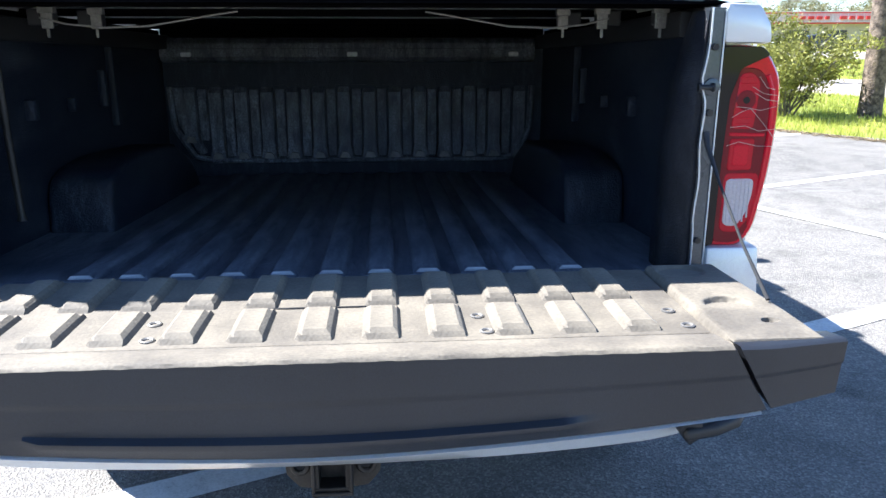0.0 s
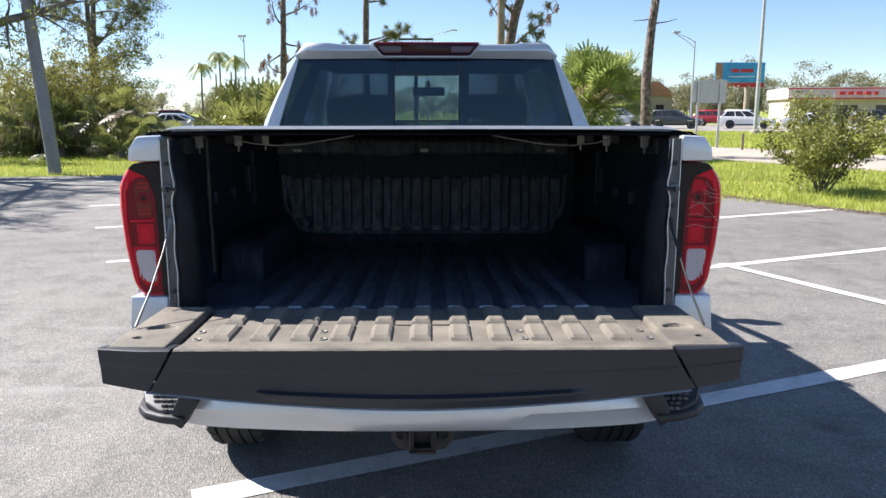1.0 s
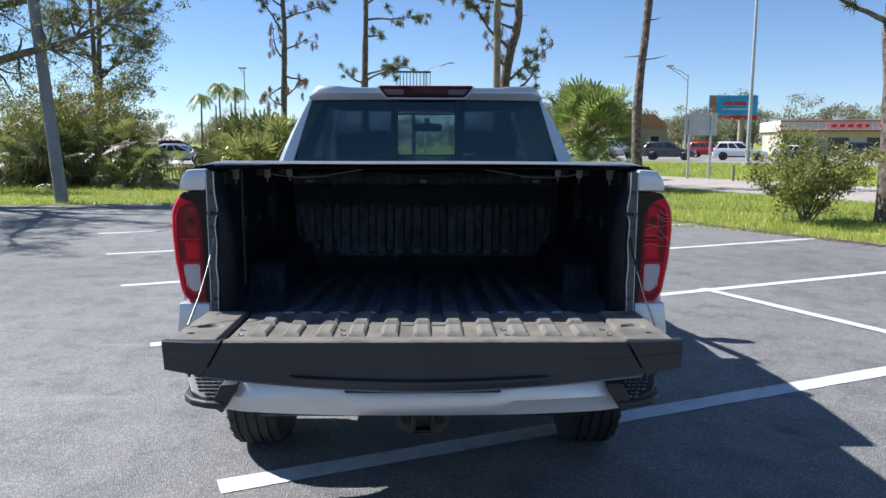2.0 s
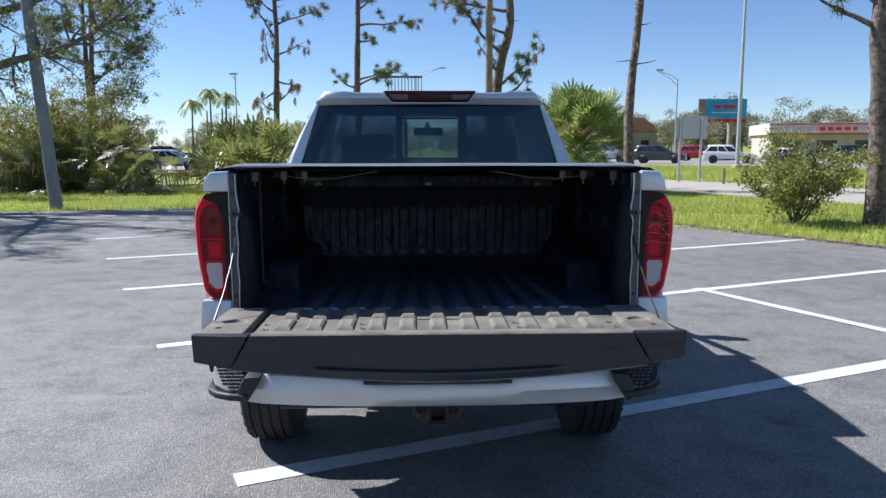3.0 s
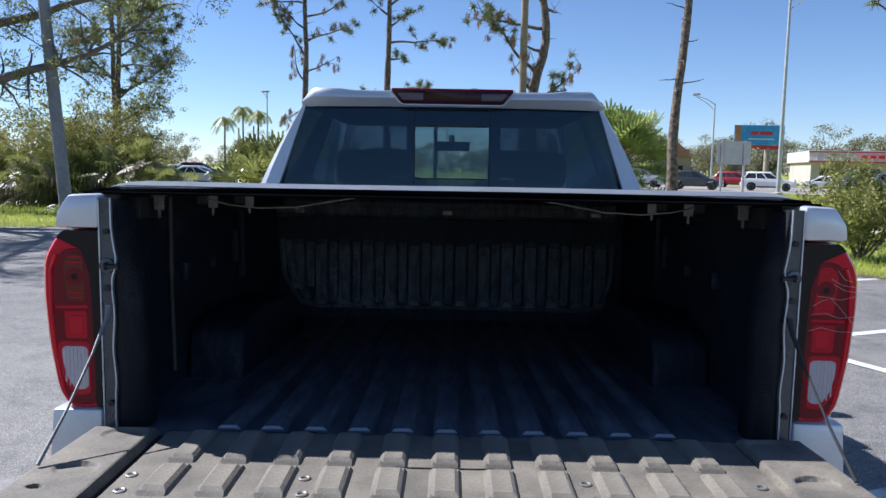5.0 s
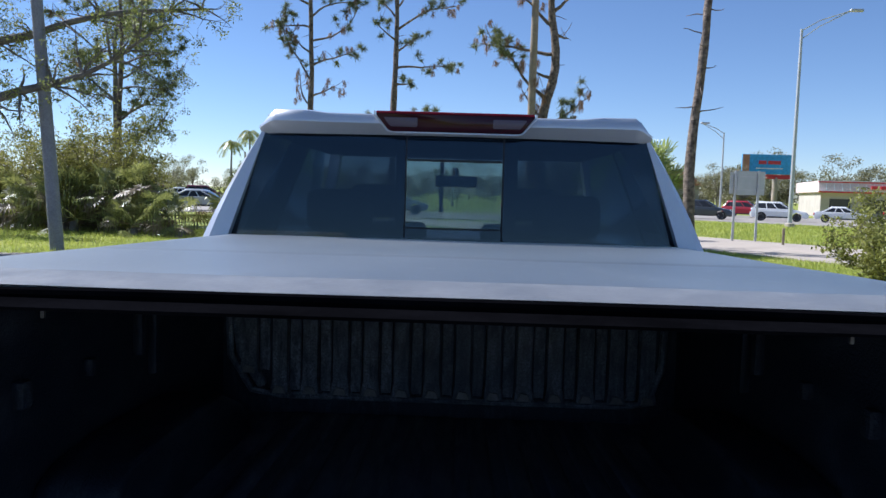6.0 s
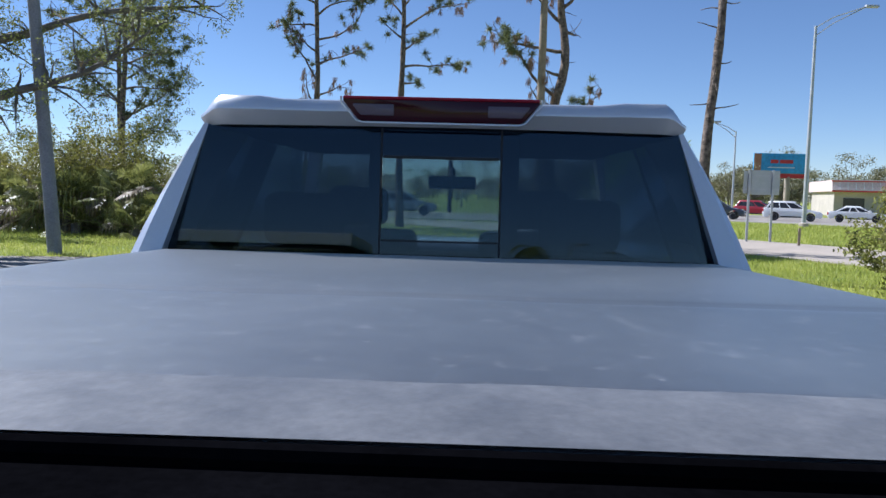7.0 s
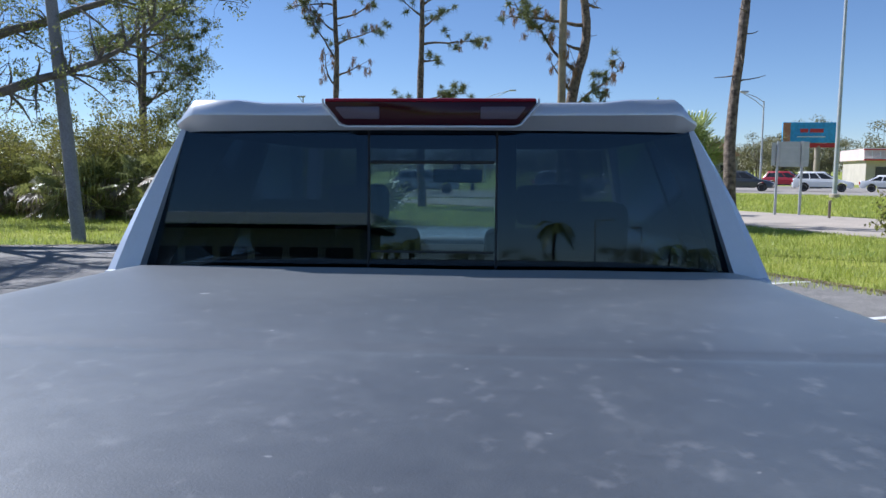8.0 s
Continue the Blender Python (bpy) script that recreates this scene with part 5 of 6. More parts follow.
def palmetto(at, fronds, height, spread, seed, material, label, dead=0.15, trunk=0.0, group="palmettos", rises=(-0.1, 1.7), droops=(0.2, 0.7)):
    rng = random.Random(seed)
    plant = thing("palmetto", label, "palm", group, at=at)
    if trunk:
        part("trunk", tube(((0, 0, -0.05), (0.03, 0, trunk * 0.5), (0, 0.02, trunk)), (0.17, 0.15, 0.14), 10), M_OAKBARK, plant, "fibrous palm trunk", True)
    for _ in range(fronds):
        a = rng.uniform(0, 6.28)
        rise = rng.uniform(*rises)
        w = Vector((math.cos(a), math.sin(a), rise))
        off = Vector((rng.uniform(-1, 1), rng.uniform(-1, 1), 0)) * spread * (0.08 if trunk else 0.28)
        st = height * rng.uniform(0.3, 0.58)
        is_dead = rng.random() < dead
        way = w if not is_dead else Vector((w.x, w.y, min(rise, 0.5) - 0.15))
        sp = fan_frond(rng, off + Vector((0, 0, trunk * 0.96 + 0.15)), way, st, height * rng.uniform(0.17, 0.25), rng.uniform(*droops))
        sp.object("frond", M_THATCH if is_dead else material, plant, "dry brown fan leaf" if is_dead else "")
    return plant


def feather_palm(at, height, seed, size=2.2, group="far palms"):
    rng = random.Random(seed)
    plant = thing("feather_palm", "tall slim feather palm with a ragged green crown", "palm", group, at=at)
    top = Vector((rng.uniform(-0.4, 0.4), rng.uniform(-0.3, 0.3), height))
    part("trunk", tube(((0, 0, -0.1), (top.x * 0.3, top.y * 0.3, height * 0.5), top), (0.2, 0.15, 0.12), 8), M_OAKBARK, plant, "slim grey trunk", True)
    sp = Soup()
    for j in range(12):
        a = 2 * math.pi * j / 12 + rng.uniform(-0.2, 0.2)
        rise = rng.uniform(-0.3, 0.9)
        l = size * rng.uniform(0.85, 1.15)
        prev = top.copy()
        d = Vector((math.cos(a), math.sin(a), rise)).normalized()
        for i in range(9):
            d = (d + Vector((0, 0, -0.21))).normalized()
            nxt = prev + d * l / 9
            side = d.cross(Vector((0, 0, 1))).normalized()
            wl = size * 0.24 * math.sin(math.pi * (i + 1.2) / 10.5)
            for s in (-1, 1):
                for h in (0.2, 0.7):
                    b = prev.lerp(nxt, h)
                    tipp = b + side * s * wl + d * wl * 0.4 + Vector((0, 0, -wl * 0.5))
                    sp.face(b, b + d * l / 18, tipp)
            prev = nxt
    sp.object("crown", M_PALMDULL, plant, "arching feather fronds")
    return plant


def shrub(at, height, wide, seed, leaves, material, label, stems=9, size=0.05, name="shrub", group="", trunk_r=0.022):
    rng = random.Random(seed)
    plant = thing(name, label, "bush", group, at=at)
    sp = Soup()
    ends = []
    for _ in range(stems):
        a = rng.uniform(0, 6.28)
        w = Vector((math.cos(a) * 0.62, math.sin(a) * 0.62, 1.0))
        pts = bent(rng, (rng.uniform(-0.12, 0.12), rng.uniform(-0.12, 0.12), -0.05), w, height * rng.uniform(0.75, 1.0), 7, 0.22, 0.03)
        bm = tube(pts, taper(trunk_r, 0.006, 8), 5)
        for i in range(2, 8):
            for _ in range(3):
                b = bent(rng, pts[i], rand_way(rng) + Vector((pts[i].x, pts[i].y, 0.5)), wide * rng.uniform(0.15, 0.38), 3, 0.3)
                add_tube(bm, b, (0.008, 0.006, 0.004, 0.003), 4)
                ends += [b[1], b[2], b[3]]
        part("stem", bm, M_OAKBARK, plant)
    for e in ends:
        if e.z < 0.32 * height and rng.random() < 0.75:
            continue
        leaf_cloud(sp, rng, e, wide * 0.14, max(1, leaves // len(ends)), size)
    sp.object("leaves", material, plant, "small bright green leaves")
    return plant


def broadleaf(at, height, radius, crown, seed, label, limbs, leaf=0.07, per=26, twig=0.55, material=None, name="oak_tree", cloud=0.42):
    """limbs: start height, heading in degrees, length, rise, thickness."""
    rng = random.Random(seed)
    tree = thing(name, label, "tree", at=at)
    trunk = bent(rng, (0, 0, -0.1), (0.05, 0.02, 1), height, 8, 0.10)
    part("trunk", tube(trunk, taper(radius, radius * 0.4, 9), 10), M_OAKBARK, tree, "grey-brown bark", True)
    sp = Soup()
    for z, heading, length, rise, thick in limbs:
        f = min(z / height, 0.99) * 8
        b = trunk[int(f)].lerp(trunk[int(f) + 1], f - int(f))
        a = radians(heading)
        pts = bent(rng, b, (math.cos(a), math.sin(a), rise), length, 10, 0.16, 0.01)
        bm = tube(pts, taper(thick, thick * 0.18, 11), 7)
        for i in range(3, 11):
            for _ in range(4):
                w = rand_way(rng) + (pts[i] - pts[i - 1]).normalized() * 0.8 + Vector((0, 0, 0.1))
                sub = bent(rng, pts[i], w, crown * rng.uniform(0.3, 0.8), 5, 0.32, -0.02)
                add_tube(bm, sub, taper(thick * 0.2 + 0.006, 0.005, 6), 4)
                for q in sub[2:]:
                    tw = bent(rng, q, rand_way(rng), twig * rng.uniform(0.5, 1.2), 2, 0.4, -0.12)
                    add_tube(bm, tw, (0.007, 0.005, 0.003), 3)
                    leaf_cloud(sp, rng, tw[-1], cloud, per, leaf, 0.8)
        part("limb", bm, M_OAKBARK, tree, "", True)
    sp.object("crown", material or M_OAKLEAF, tree, "airy small-leaved crown")
    return tree


# pines behind the truck
pine((-7.3, 36.0, 0), 13.2, 0.19, 3, "slim pine with dead brown sprays and thin crown",
     ((3.4, 170, 1.2, 0.6, 2), (3.8, 20, 1.1, 0.7, 2), (4.4, 200, 1.0, -0.5, 2), (4.9, 10, 1.2, -0.4, 2), (5.6, 160, 1.6, 0.9, 2), (6.1, 30, 1.4, 0.5, 2), (6.8, 165, 3.4, 1.1, 3),
      (7.6, 10, 2.2, 0.5, 3), (8.2, 190, 1.6, 0.6, 2), (8.8, 15, 2.8, 0.5, 3), (9.4, 150, 2.2, 0.7, 1), (9.9, 340, 2.3, 0.7, 3), (10.5, 200, 2.3, 0.6, 1), (11.0, 30, 2.2, 0.8, 1),
      (11.6, 120, 1.8, 0.9, 1), (12.1, 260, 1.6, 1.0, 3), (12.6, 20, 1.4, 1.2, 1)), stubs=16, ball=0.33)
pine((-3.2, 36.0, 0), 13.6, 0.21, 8, "slim straight pine with green needle tufts",
     ((4.5, 175, 1.1, 0.5, 1), (4.6, 10, 2.3, 0.5, 1), (4.9, 20, 1.5, 0.7, 1), (6.9, 350, 0.9, -0.6, 3), (7.6, 12, 2.6, 0.35, 3), (8.4, 20, 1.2, 0.6, 1), (8.9, 200, 1.0, 0.4, 1), (9.4, 8, 3.2, 0.9, 3),
      (10.0, 170, 1.7, 0.9, 1), (10.5, 30, 1.6, 0.8, 1), (11.0, 190, 2.2, 0.6, 1), (11.3, 0, 2.4, 0.5, 3), (11.8, 160, 2.0, 0.9, 1), (12.3, 40, 1.9, 0.9, 1), (12.8, 230, 1.7, 1.1, 1)), ball=0.35)
pine((3.25, 27.5, 0), 12.4, 0.25, 15, "crooked pine with bare limbs and brown sprays beside a utility pole",
     ((3.6, 5, 1.6, 0.4, 1), (3.9, 25, 2.4, 0.35, 3), (4.5, 185, 1.2, 0.5, 2), (5.2, 178, 3.2, 0.75, 3), (6.0, 190, 0.9, 0.4, 2), (6.9, 176, 2.6, 0.12, 3), (7.6, 8, 0.6, 0.2, 0), (7.9, 170, 2.0, 0.9, 2),
      (8.4, 12, 1.5, 1.1, 0), (9.0, 195, 1.8, 0.6, 2), (9.6, 20, 2.2, 0.6, 3), (10.4, 160, 2.0, 0.8, 1), (11.2, 30, 1.8, 0.9, 1)), bends=((3.6, -0.25, 1.6), (6.6, 0.22, 1.2)), stubs=5, first=4.5)
pine((5.30, 16.5, 0), 9.8, 0.150, 21, "tall bare pine trunk with broken branch stubs",
     ((7.6, 20, 1.4, 0.5, 3), (8.1, 160, 1.6, 0.6, 1), (8.6, 60, 1.5, 0.7, 1), (9.0, 250, 1.4, 0.8, 3), (9.4, 0, 1.2, 1.0, 1)), bends=((2.6, -0.06, 1.4),), lean=(0.34, 0.2), stubs=12, first=3.0, ball=0.3)
pine((9.31, 12.42, 0), 10.2, 0.215, 27, "rough-barked pine at the edge of the car park",
     ((3.9, 176, 1.5, 0.55, 1), (4.4, 190, 1.1, 0.7, 1), (5.2, 20, 1.6, 0.6, 1), (6.0, 170, 2.0, 0.6, 3), (6.8, 60, 1.8, 0.6, 1), (7.5, 200, 2.0, 0.7, 1), (8.3, 340, 1.9, 0.7, 3), (9.1, 130, 1.6, 0.9, 1)), bends=((4.2, -0.14, 1.3),), stubs=4, first=4.2, ball=0.24)
pine((-13.9, 30.0, 0), 10.5, 0.17, 33, "slim pine among the palmettos",
     ((4.2, 10, 1.4, 0.4, 1), (4.9, 175, 1.6, 0.5, 1), (5.5, 30, 1.9, 0.5, 1), (6.0, 200, 1.8, 0.6, 3), (6.5, 0, 2.2, 0.5, 1), (7.0, 160, 2.2, 0.5, 1), (7.5, 40, 2.2, 0.6, 1), (8.0, 190, 2.2, 0.6, 3),
      (8.5, 350, 2.2, 0.7, 1), (9.0, 140, 2.0, 0.8, 1), (9.6, 20, 1.8, 0.9, 1), (10.0, 230, 1.5, 1.1, 1)), ball=0.34)

# oak whose limbs hang over from beyond the lamp pole
broadleaf((-15.2, 17.2, 0), 7.0, 0.34, 1.9, 41, "spreading oak with crooked limbs over the verge",
          ((2.9, -6, 7.6, 0.36, 0.20), (4.1, 12, 8.6, 0.42, 0.17), (4.8, -35, 6.5, 0.40, 0.11), (5.4, 35, 6.5, 0.45, 0.10), (5.9, 100, 5.5, 0.5, 0.10), (6.2, -80, 5.5, 0.6, 0.10), (6.6, 200, 5.0, 0.7, 0.10), (6.8, 0, 6.0, 0.75, 0.10)),
          leaf=0.045, per=28, cloud=0.22, twig=0.7)
broadleaf((-22.0, 25.0, 0), 7.5, 0.3, 2.0, 44, "broad crown of a verge tree behind the thicket",
          ((3.6, -20, 5.5, 0.4, 0.10), (4.4, 30, 5.5, 0.5, 0.10), (5.0, 90, 5.0, 0.5, 0.10), (5.6, -70, 5.0, 0.5, 0.10), (6.2, 180, 4.5, 0.7, 0.09), (6.8, 0, 4.5, 0.9, 0.09)),
          leaf=0.06, per=22, cloud=0.26, name="broadleaf_tree")
broadleaf((-14.6, 32.0, 0), 8.5, 0.18, 1.5, 47, "thin-crowned broadleaf tree behind the palmettos",
          ((3.4, 0, 2.2, 0.5, 0.06), (4.6, 20, 3.4, 0.5, 0.07), (5.4, 170, 3.0, 0.6, 0.07), (6.2, 60, 2.8, 0.7, 0.06), (6.9, -40, 3.2, 0.6, 0.06), (7.6, 120, 2.6, 0.9, 0.06), (8.2, 10, 2.4, 1.2, 0.05)),
          leaf=0.055, per=20, cloud=0.24, name="broadleaf_tree")

# palmettos
palmetto((5.6, 24.0, 0), 150, 3.1, 1.0, 51, M_PALM, "dense bright green palmetto with fan leaves", 0.05, 1.6, rises=(-0.6, 2.8), droops=(0.0, 0.12))
palmetto((-5.7, 24.5, 0), 72, 4.2, 1.2, 52, M_PALMDULL, "dull green palmetto clump", 0.1, rises=(0.2, 2.4), droops=(0.05, 0.35))
palmetto((-6.5, 26.5, 0), 60, 4.1, 1.2, 53, M_PALMDULL, "dull green palmetto clump", 0.15, rises=(0.2, 2.4), droops=(0.05, 0.35))
rng = random.Random(5)
for i in range(40):
    x, y = rng.uniform(-27, -11.6), rng.uniform(24.0, 30)
    palmetto((x, y, 0), 34, rng.uniform(2.3, 3.2), 1.3, 60 + i, M_PALMDULL, "shaggy palmetto with many dry hanging leaves", 0.30, rng.choice((0, 0.3, 0.8, 1.3)), "roadside thicket", droops=(0.4, 1.1))
for i in range(26):
    x, y = rng.uniform(-29, -12.4), rng.uniform(25, 33)
    shrub((x, y, 0), rng.uniform(2.8, 4.6) + max(0.0, -18 - x) * 0.12, 2.6, 100 + i, 5200, M_THICKET, "tangled dull green thicket shrub", 9, 0.06, "thicket_shrub", "roadside thicket")
palmetto((-9.7, 24.3, 0), 30, 2.5, 1.0, 58, M_PALMDULL, "palmetto with drooping half-dry fan leaves", 0.3, 0.5, droops=(0.6, 1.2))
palmetto((-10.6, 23.6, 0), 26, 2.3, 1.0, 59, M_PALMDULL, "palmetto with drooping half-dry fan leaves", 0.3, 0.2, droops=(0.5, 1.1))

# the shrub on the verge
shrub((7.88, 12.7, -0.02), 1.84, 1.36, 131, 14500, M_SHRUB, "loose many-stemmed shrub with small yellow-green leaves", 13, 0.042, "verge_shrub")

# far palms and tree line
feather_palm((-36.0, 118.0, 0), 8.6, 140, 3.0)
feather_palm((-33.8, 121.0, 0), 10.6, 141, 3.0)
feather_palm((-30.4, 117.0, 0), 9.8, 142, 3.0)
feather_palm((64.5, 92.0, 0), 5.6, 143, 1.9)


def far_tree(at, height, wide, seed):
    rng = random.Random(seed)
    plant = thing("far_tree", "distant tree with an uneven green crown", "tree", "far tree line", at=at)
    bm = bmesh.new()
    sp = Soup()
    add_tube(bm, bent(rng, (0, 0, -0.1), (0, 0, 1), height * 0.6, 4, 0.1), taper(0.22, 0.1, 5), 6)
    for _ in range(18):
        c = Vector((rng.uniform(-0.5, 0.5) * wide, rng.uniform(-0.5, 0.5) * wide, height * rng.uniform(0.15, 0.95)))
        add_tube(bm, ((0, 0, height * 0.3), c), (0.08, 0.03), 4)
        leaf_cloud(sp, rng, c, wide * 0.24, 110, 0.20, 0.7)
    part("trunk", bm, M_OAKBARK, plant)
    sp.object("crown", M_FAR, plant)
    return plant


protos = [far_tree((26 + 5 * i, 170 + 6 * (i % 3), 0), 7.0 + 1.3 * (i % 4), 6.5, 200 + i) for i in range(6)]
rng = random.Random(9)
for i in range(64):
    f = i / 63
    x = -150 + 290 * f + rng.uniform(-2, 2)
    y = 185 + rng.uniform(-14, 22) + (30 if x < 10 else 0)
    if 52 < x < 70:
        y += 14
    m = pose(x, y, 0, 0, 0, rng.uniform(0, 360))
    copy_thing(protos[i % 6], m)
for x, y in ((68, 156), (76, 150), (84, 146), (93, 138), (73, 128), (82, 122), (91, 112), (100, 104), (48, 168), (54, 172), (31, 128), (24, 136)):
    copy_thing(protos[int(x) % 6], pose(x, y, 0, 0, 0, x * 37))

rng = random.Random(19)
for i in range(84):
    x = 14 + 110 * i / 83 + rng.uniform(-1.5, 1.5)
    y = 152 - 0.42 * (x - 20) + rng.uniform(-5, 8)
    if 36 < x < 48 or 54 < x < 66:
        y += 24
    m = pose(x, y, 0, 0, 0, rng.uniform(0, 360)) @ Matrix.Scale(rng.uniform(0.6, 1.2), 4)
    copy_thing(protos[rng.randrange(6)], m)
for i in range(40):
    x = -130 + 150 * i / 39 + rng.uniform(-2, 2)
    m = pose(x, 150 + rng.uniform(-8, 12), 0, 0, 0, rng.uniform(0, 360)) @ Matrix.Scale(rng.uniform(0.45, 0.65), 4)
    copy_thing(protos[rng.randrange(6)], m)

# grass blades on the verge nearest the car park
rng = random.Random(77)
sp = Soup()


def in_lot(x, y):
    """True inside the convex car park, with a ragged edge."""
    for (x0, y0), (x1, y1) in zip(LOT, LOT[1:] + LOT[:1]):
        dx, dy = x1 - x0, y1 - y0
        if (dx * (y - y0) - dy * (x - x0)) / math.hypot(dx, dy) < 0.03 * math.sin(9 * x + 5 * y):
            return False
    return True


count = 0
while count < 90000:
    far = rng.random() < 0.3
    if far:
        x = rng.uniform(8, 34)
        y = rng.uniform(19, 56)
    elif rng.random() < 0.55:
        x = rng.uniform(2.5, 14)
        y = rng.uniform(7, 26)
    else:
        x = rng.uniform(-22, -3.5)
        y = rng.uniform(13.5, 28)
    across = x * 0.868 + y * 0.497
    if in_lot(x, y) or (x > 3 and not far and across > 19.4):
        continue
    if far and (across < 27.0 or x * 0.73 + y * 0.68 > 56.5):
        continue
    count += 1
    a = rng.uniform(0, 6.28)
    h = rng.uniform(0.05, 0.15) * (1.5 if far else 1)
    w = rng.uniform(0.006, 0.014) * (2 if far else 1)
    dx, dy = math.cos(a) * w, math.sin(a) * w
    sp.face((x - dx, y - dy, -0.035), (x + dx, y + dy, -0.035), (x + rng.uniform(-0.06, 0.06), y + rng.uniform(-0.06, 0.06), h - 0.03))
tagged(sp.object("grass", M_BLADE), "short green grass blades on the verge", "grass", kind="stuff")


rng = random.Random(78)
litter = Soup()
for i in range(2600):
    f = rng.uniform(0, 1)
    if rng.random() < 0.75:
        x = 4.2 + 3.2 * f
        y = 12.6 - 1.76 * (x - 5.25) - abs(rng.gauss(0, 0.3))
    else:
        x = rng.uniform(-14, -4)
        y = 17.0 + 0.2 * (x + 6.6) - abs(rng.gauss(0, 0.25))
    a = rng.uniform(0, 6.28)
    l, w = rng.uniform(0.02, 0.06), rng.uniform(0.008, 0.02)
    c, d = math.cos(a), math.sin(a)
    z = rng.uniform(0.006, 0.016)
    litter.face((x - c * l, y - d * l, z), (x + d * w, y - c * w, z + 0.006), (x + c * l, y + d * l, z), (x - d * w, y + c * w, z + 0.004))
tagged(litter.object("leaf_litter", M_THATCH), "dry brown leaves along the asphalt edge", "leaves", kind="stuff")


# ---- poles, signs ----
def lamp_pole(at, height, arm, rise, label, r=0.10, name="street_lamp", group="street lamps"):
    pole = thing(name, label, "street lamp", group, at=at)
    part("pole", tube(((0, 0, 0), (0, 0, height * 0.5), (0, 0, height)), (r, r * 0.8, r * 0.6), 12), M_GALV, pole, "tapered galvanised pole", True)
    part("base_plate", lathe(((0, r * 2.2), (0.25, r * 2.0), (0.3, r * 1.1)), "z", 12, (0, 0, 0)), M_CONCRETE, pole, "concrete footing", True)
    for dz in (0.0, -0.55):
        pts = [(0, 0, height - 0.1 + dz), (arm * 0.35, 0, height + rise * 0.45 + dz * 0.7), (arm, 0, height + rise)]
        part("arm", tube(pts, 0.035, 6), M_GALV, pole, smooth=True)
    part("luminaire", box(arm - 0.1, arm + 0.75, -0.16, 0.16, height + rise - 0.08, height + rise + 0.10, 0.05, 3), M_GALV, pole, "grey luminaire head", True)
    return pole


lamp_pole((22.6, 50.6, 0), 13.2, 3.2, 1.3, "tall galvanised street lamp on the verge", 0.15)
lamp_pole((27.0, 77.0, 0), 8.6, -2.3, 0.9, "galvanised street lamp beside the highway", 0.11)
lamp_pole((-0.6, 95.0, 0), 10.6, 3.0, 0.9, "galvanised street lamp far behind the truck", 0.11)
lamp_pole((-19.9, 80.0, 0), 9.3, -0.5, 0.05, "dark parking lamp beyond the street", 0.10)
lamp_pole((-40.0, 95.0, 0), 8.0, 0.5, 0.05, "dark parking lamp beyond the street", 0.09)

leaning = thing("lamp_pole", "weathered grey concrete lamp pole leaning over the verge", "pole", at=(-9.74, 17.35, -0.05))
leaning.matrix_basis = pose(-9.74, 17.35, -0.05, 0, -4.2, 0)
part("shaft", tube(((0, 0, -0.2), (0, 0, 4), (0, 0, 9.8)), (0.166, 0.145, 0.107), 14), M_POLE, leaning, "round grey shaft", True)
part("cover_plate", box(-0.05, 0.05, -0.15, -0.12, 0.45, 0.62, 0.006), M_GALV, leaning)

wood = thing("utility_pole", "tall round weathered wooden utility pole", "pole", at=(2.62, 27.0, 0))
part("shaft", tube(((0, 0, -0.1), (0, 0, 6), (0.02, 0, 12.5)), (0.155, 0.14, 0.11), 12), M_WOODPOLE, wood, "weathered wood shaft", True)
for px, py in ((-24.0, 90.0), (-27.5, 96.0), (-21.5, 99.0)):
    far_pole = thing("far_pole", "thin distant utility pole", "pole", "far utility poles", at=(px, py, 0))
    part("shaft", tube(((0, 0, 0), (0, 0, 6.2)), (0.14, 0.1), 8), M_WOODPOLE, far_pole, smooth=True)

sign = thing("road_sign", "back of a bare aluminium road sign on two posts", "road sign", at=(12.15, 31.0, -0.05))
for x in (-0.52, 0.44):
    part("post", box(x - 0.045, x + 0.045, -0.03, 0.03, 0, 3.0, 0.006), M_GALV, sign, "galvanised post")
part("panel", box(-0.42, 0.72, 0.034, 0.046, 1.98, 2.98, 0.006), M_SIGNBACK, sign, "plain aluminium back")
part("panel", box(-0.74, -0.34, 0.052, 0.064, 2.02, 2.94, 0.006), M_SIGNBACK, sign, "plain aluminium back")
for z in (2.2, 2.75):
    part("brace", box(-0.74, 0.72, 0.031, 0.0335, z - 0.03, z + 0.03), M_GALV, sign)
marker = thing("marker_post", "short yellowish marker post in the grass", "post", at=(12.9, 29.0, -0.03))
part("stake", box(-0.05, 0.05, -0.02, 0.02, 0, 0.7, 0.01), M_WOODPOLE, marker)

frame_sign = thing("sign_frame", "distant empty sign frame of vertical slats", "sign", at=(-1.35, 62.0, 0))
part("rail", box(-1.45, 1.45, -0.05, 0.05, 7.35, 7.5), M_STEEL, frame_sign)
part("rail", box(-1.45, 1.45, -0.05, 0.05, 5.9, 6.05), M_STEEL, frame_sign)
for i in range(11):
    x = -1.4 + 0.28 * i
    part("slat", box(x - 0.04, x + 0.04, -0.03, 0.03, 6.0, 7.4), M_SIGNBACK, frame_sign)
part("post", tube(((0, 0.1, 0), (0, 0.1, 6.0)), 0.18, 10), M_STEEL, frame_sign)

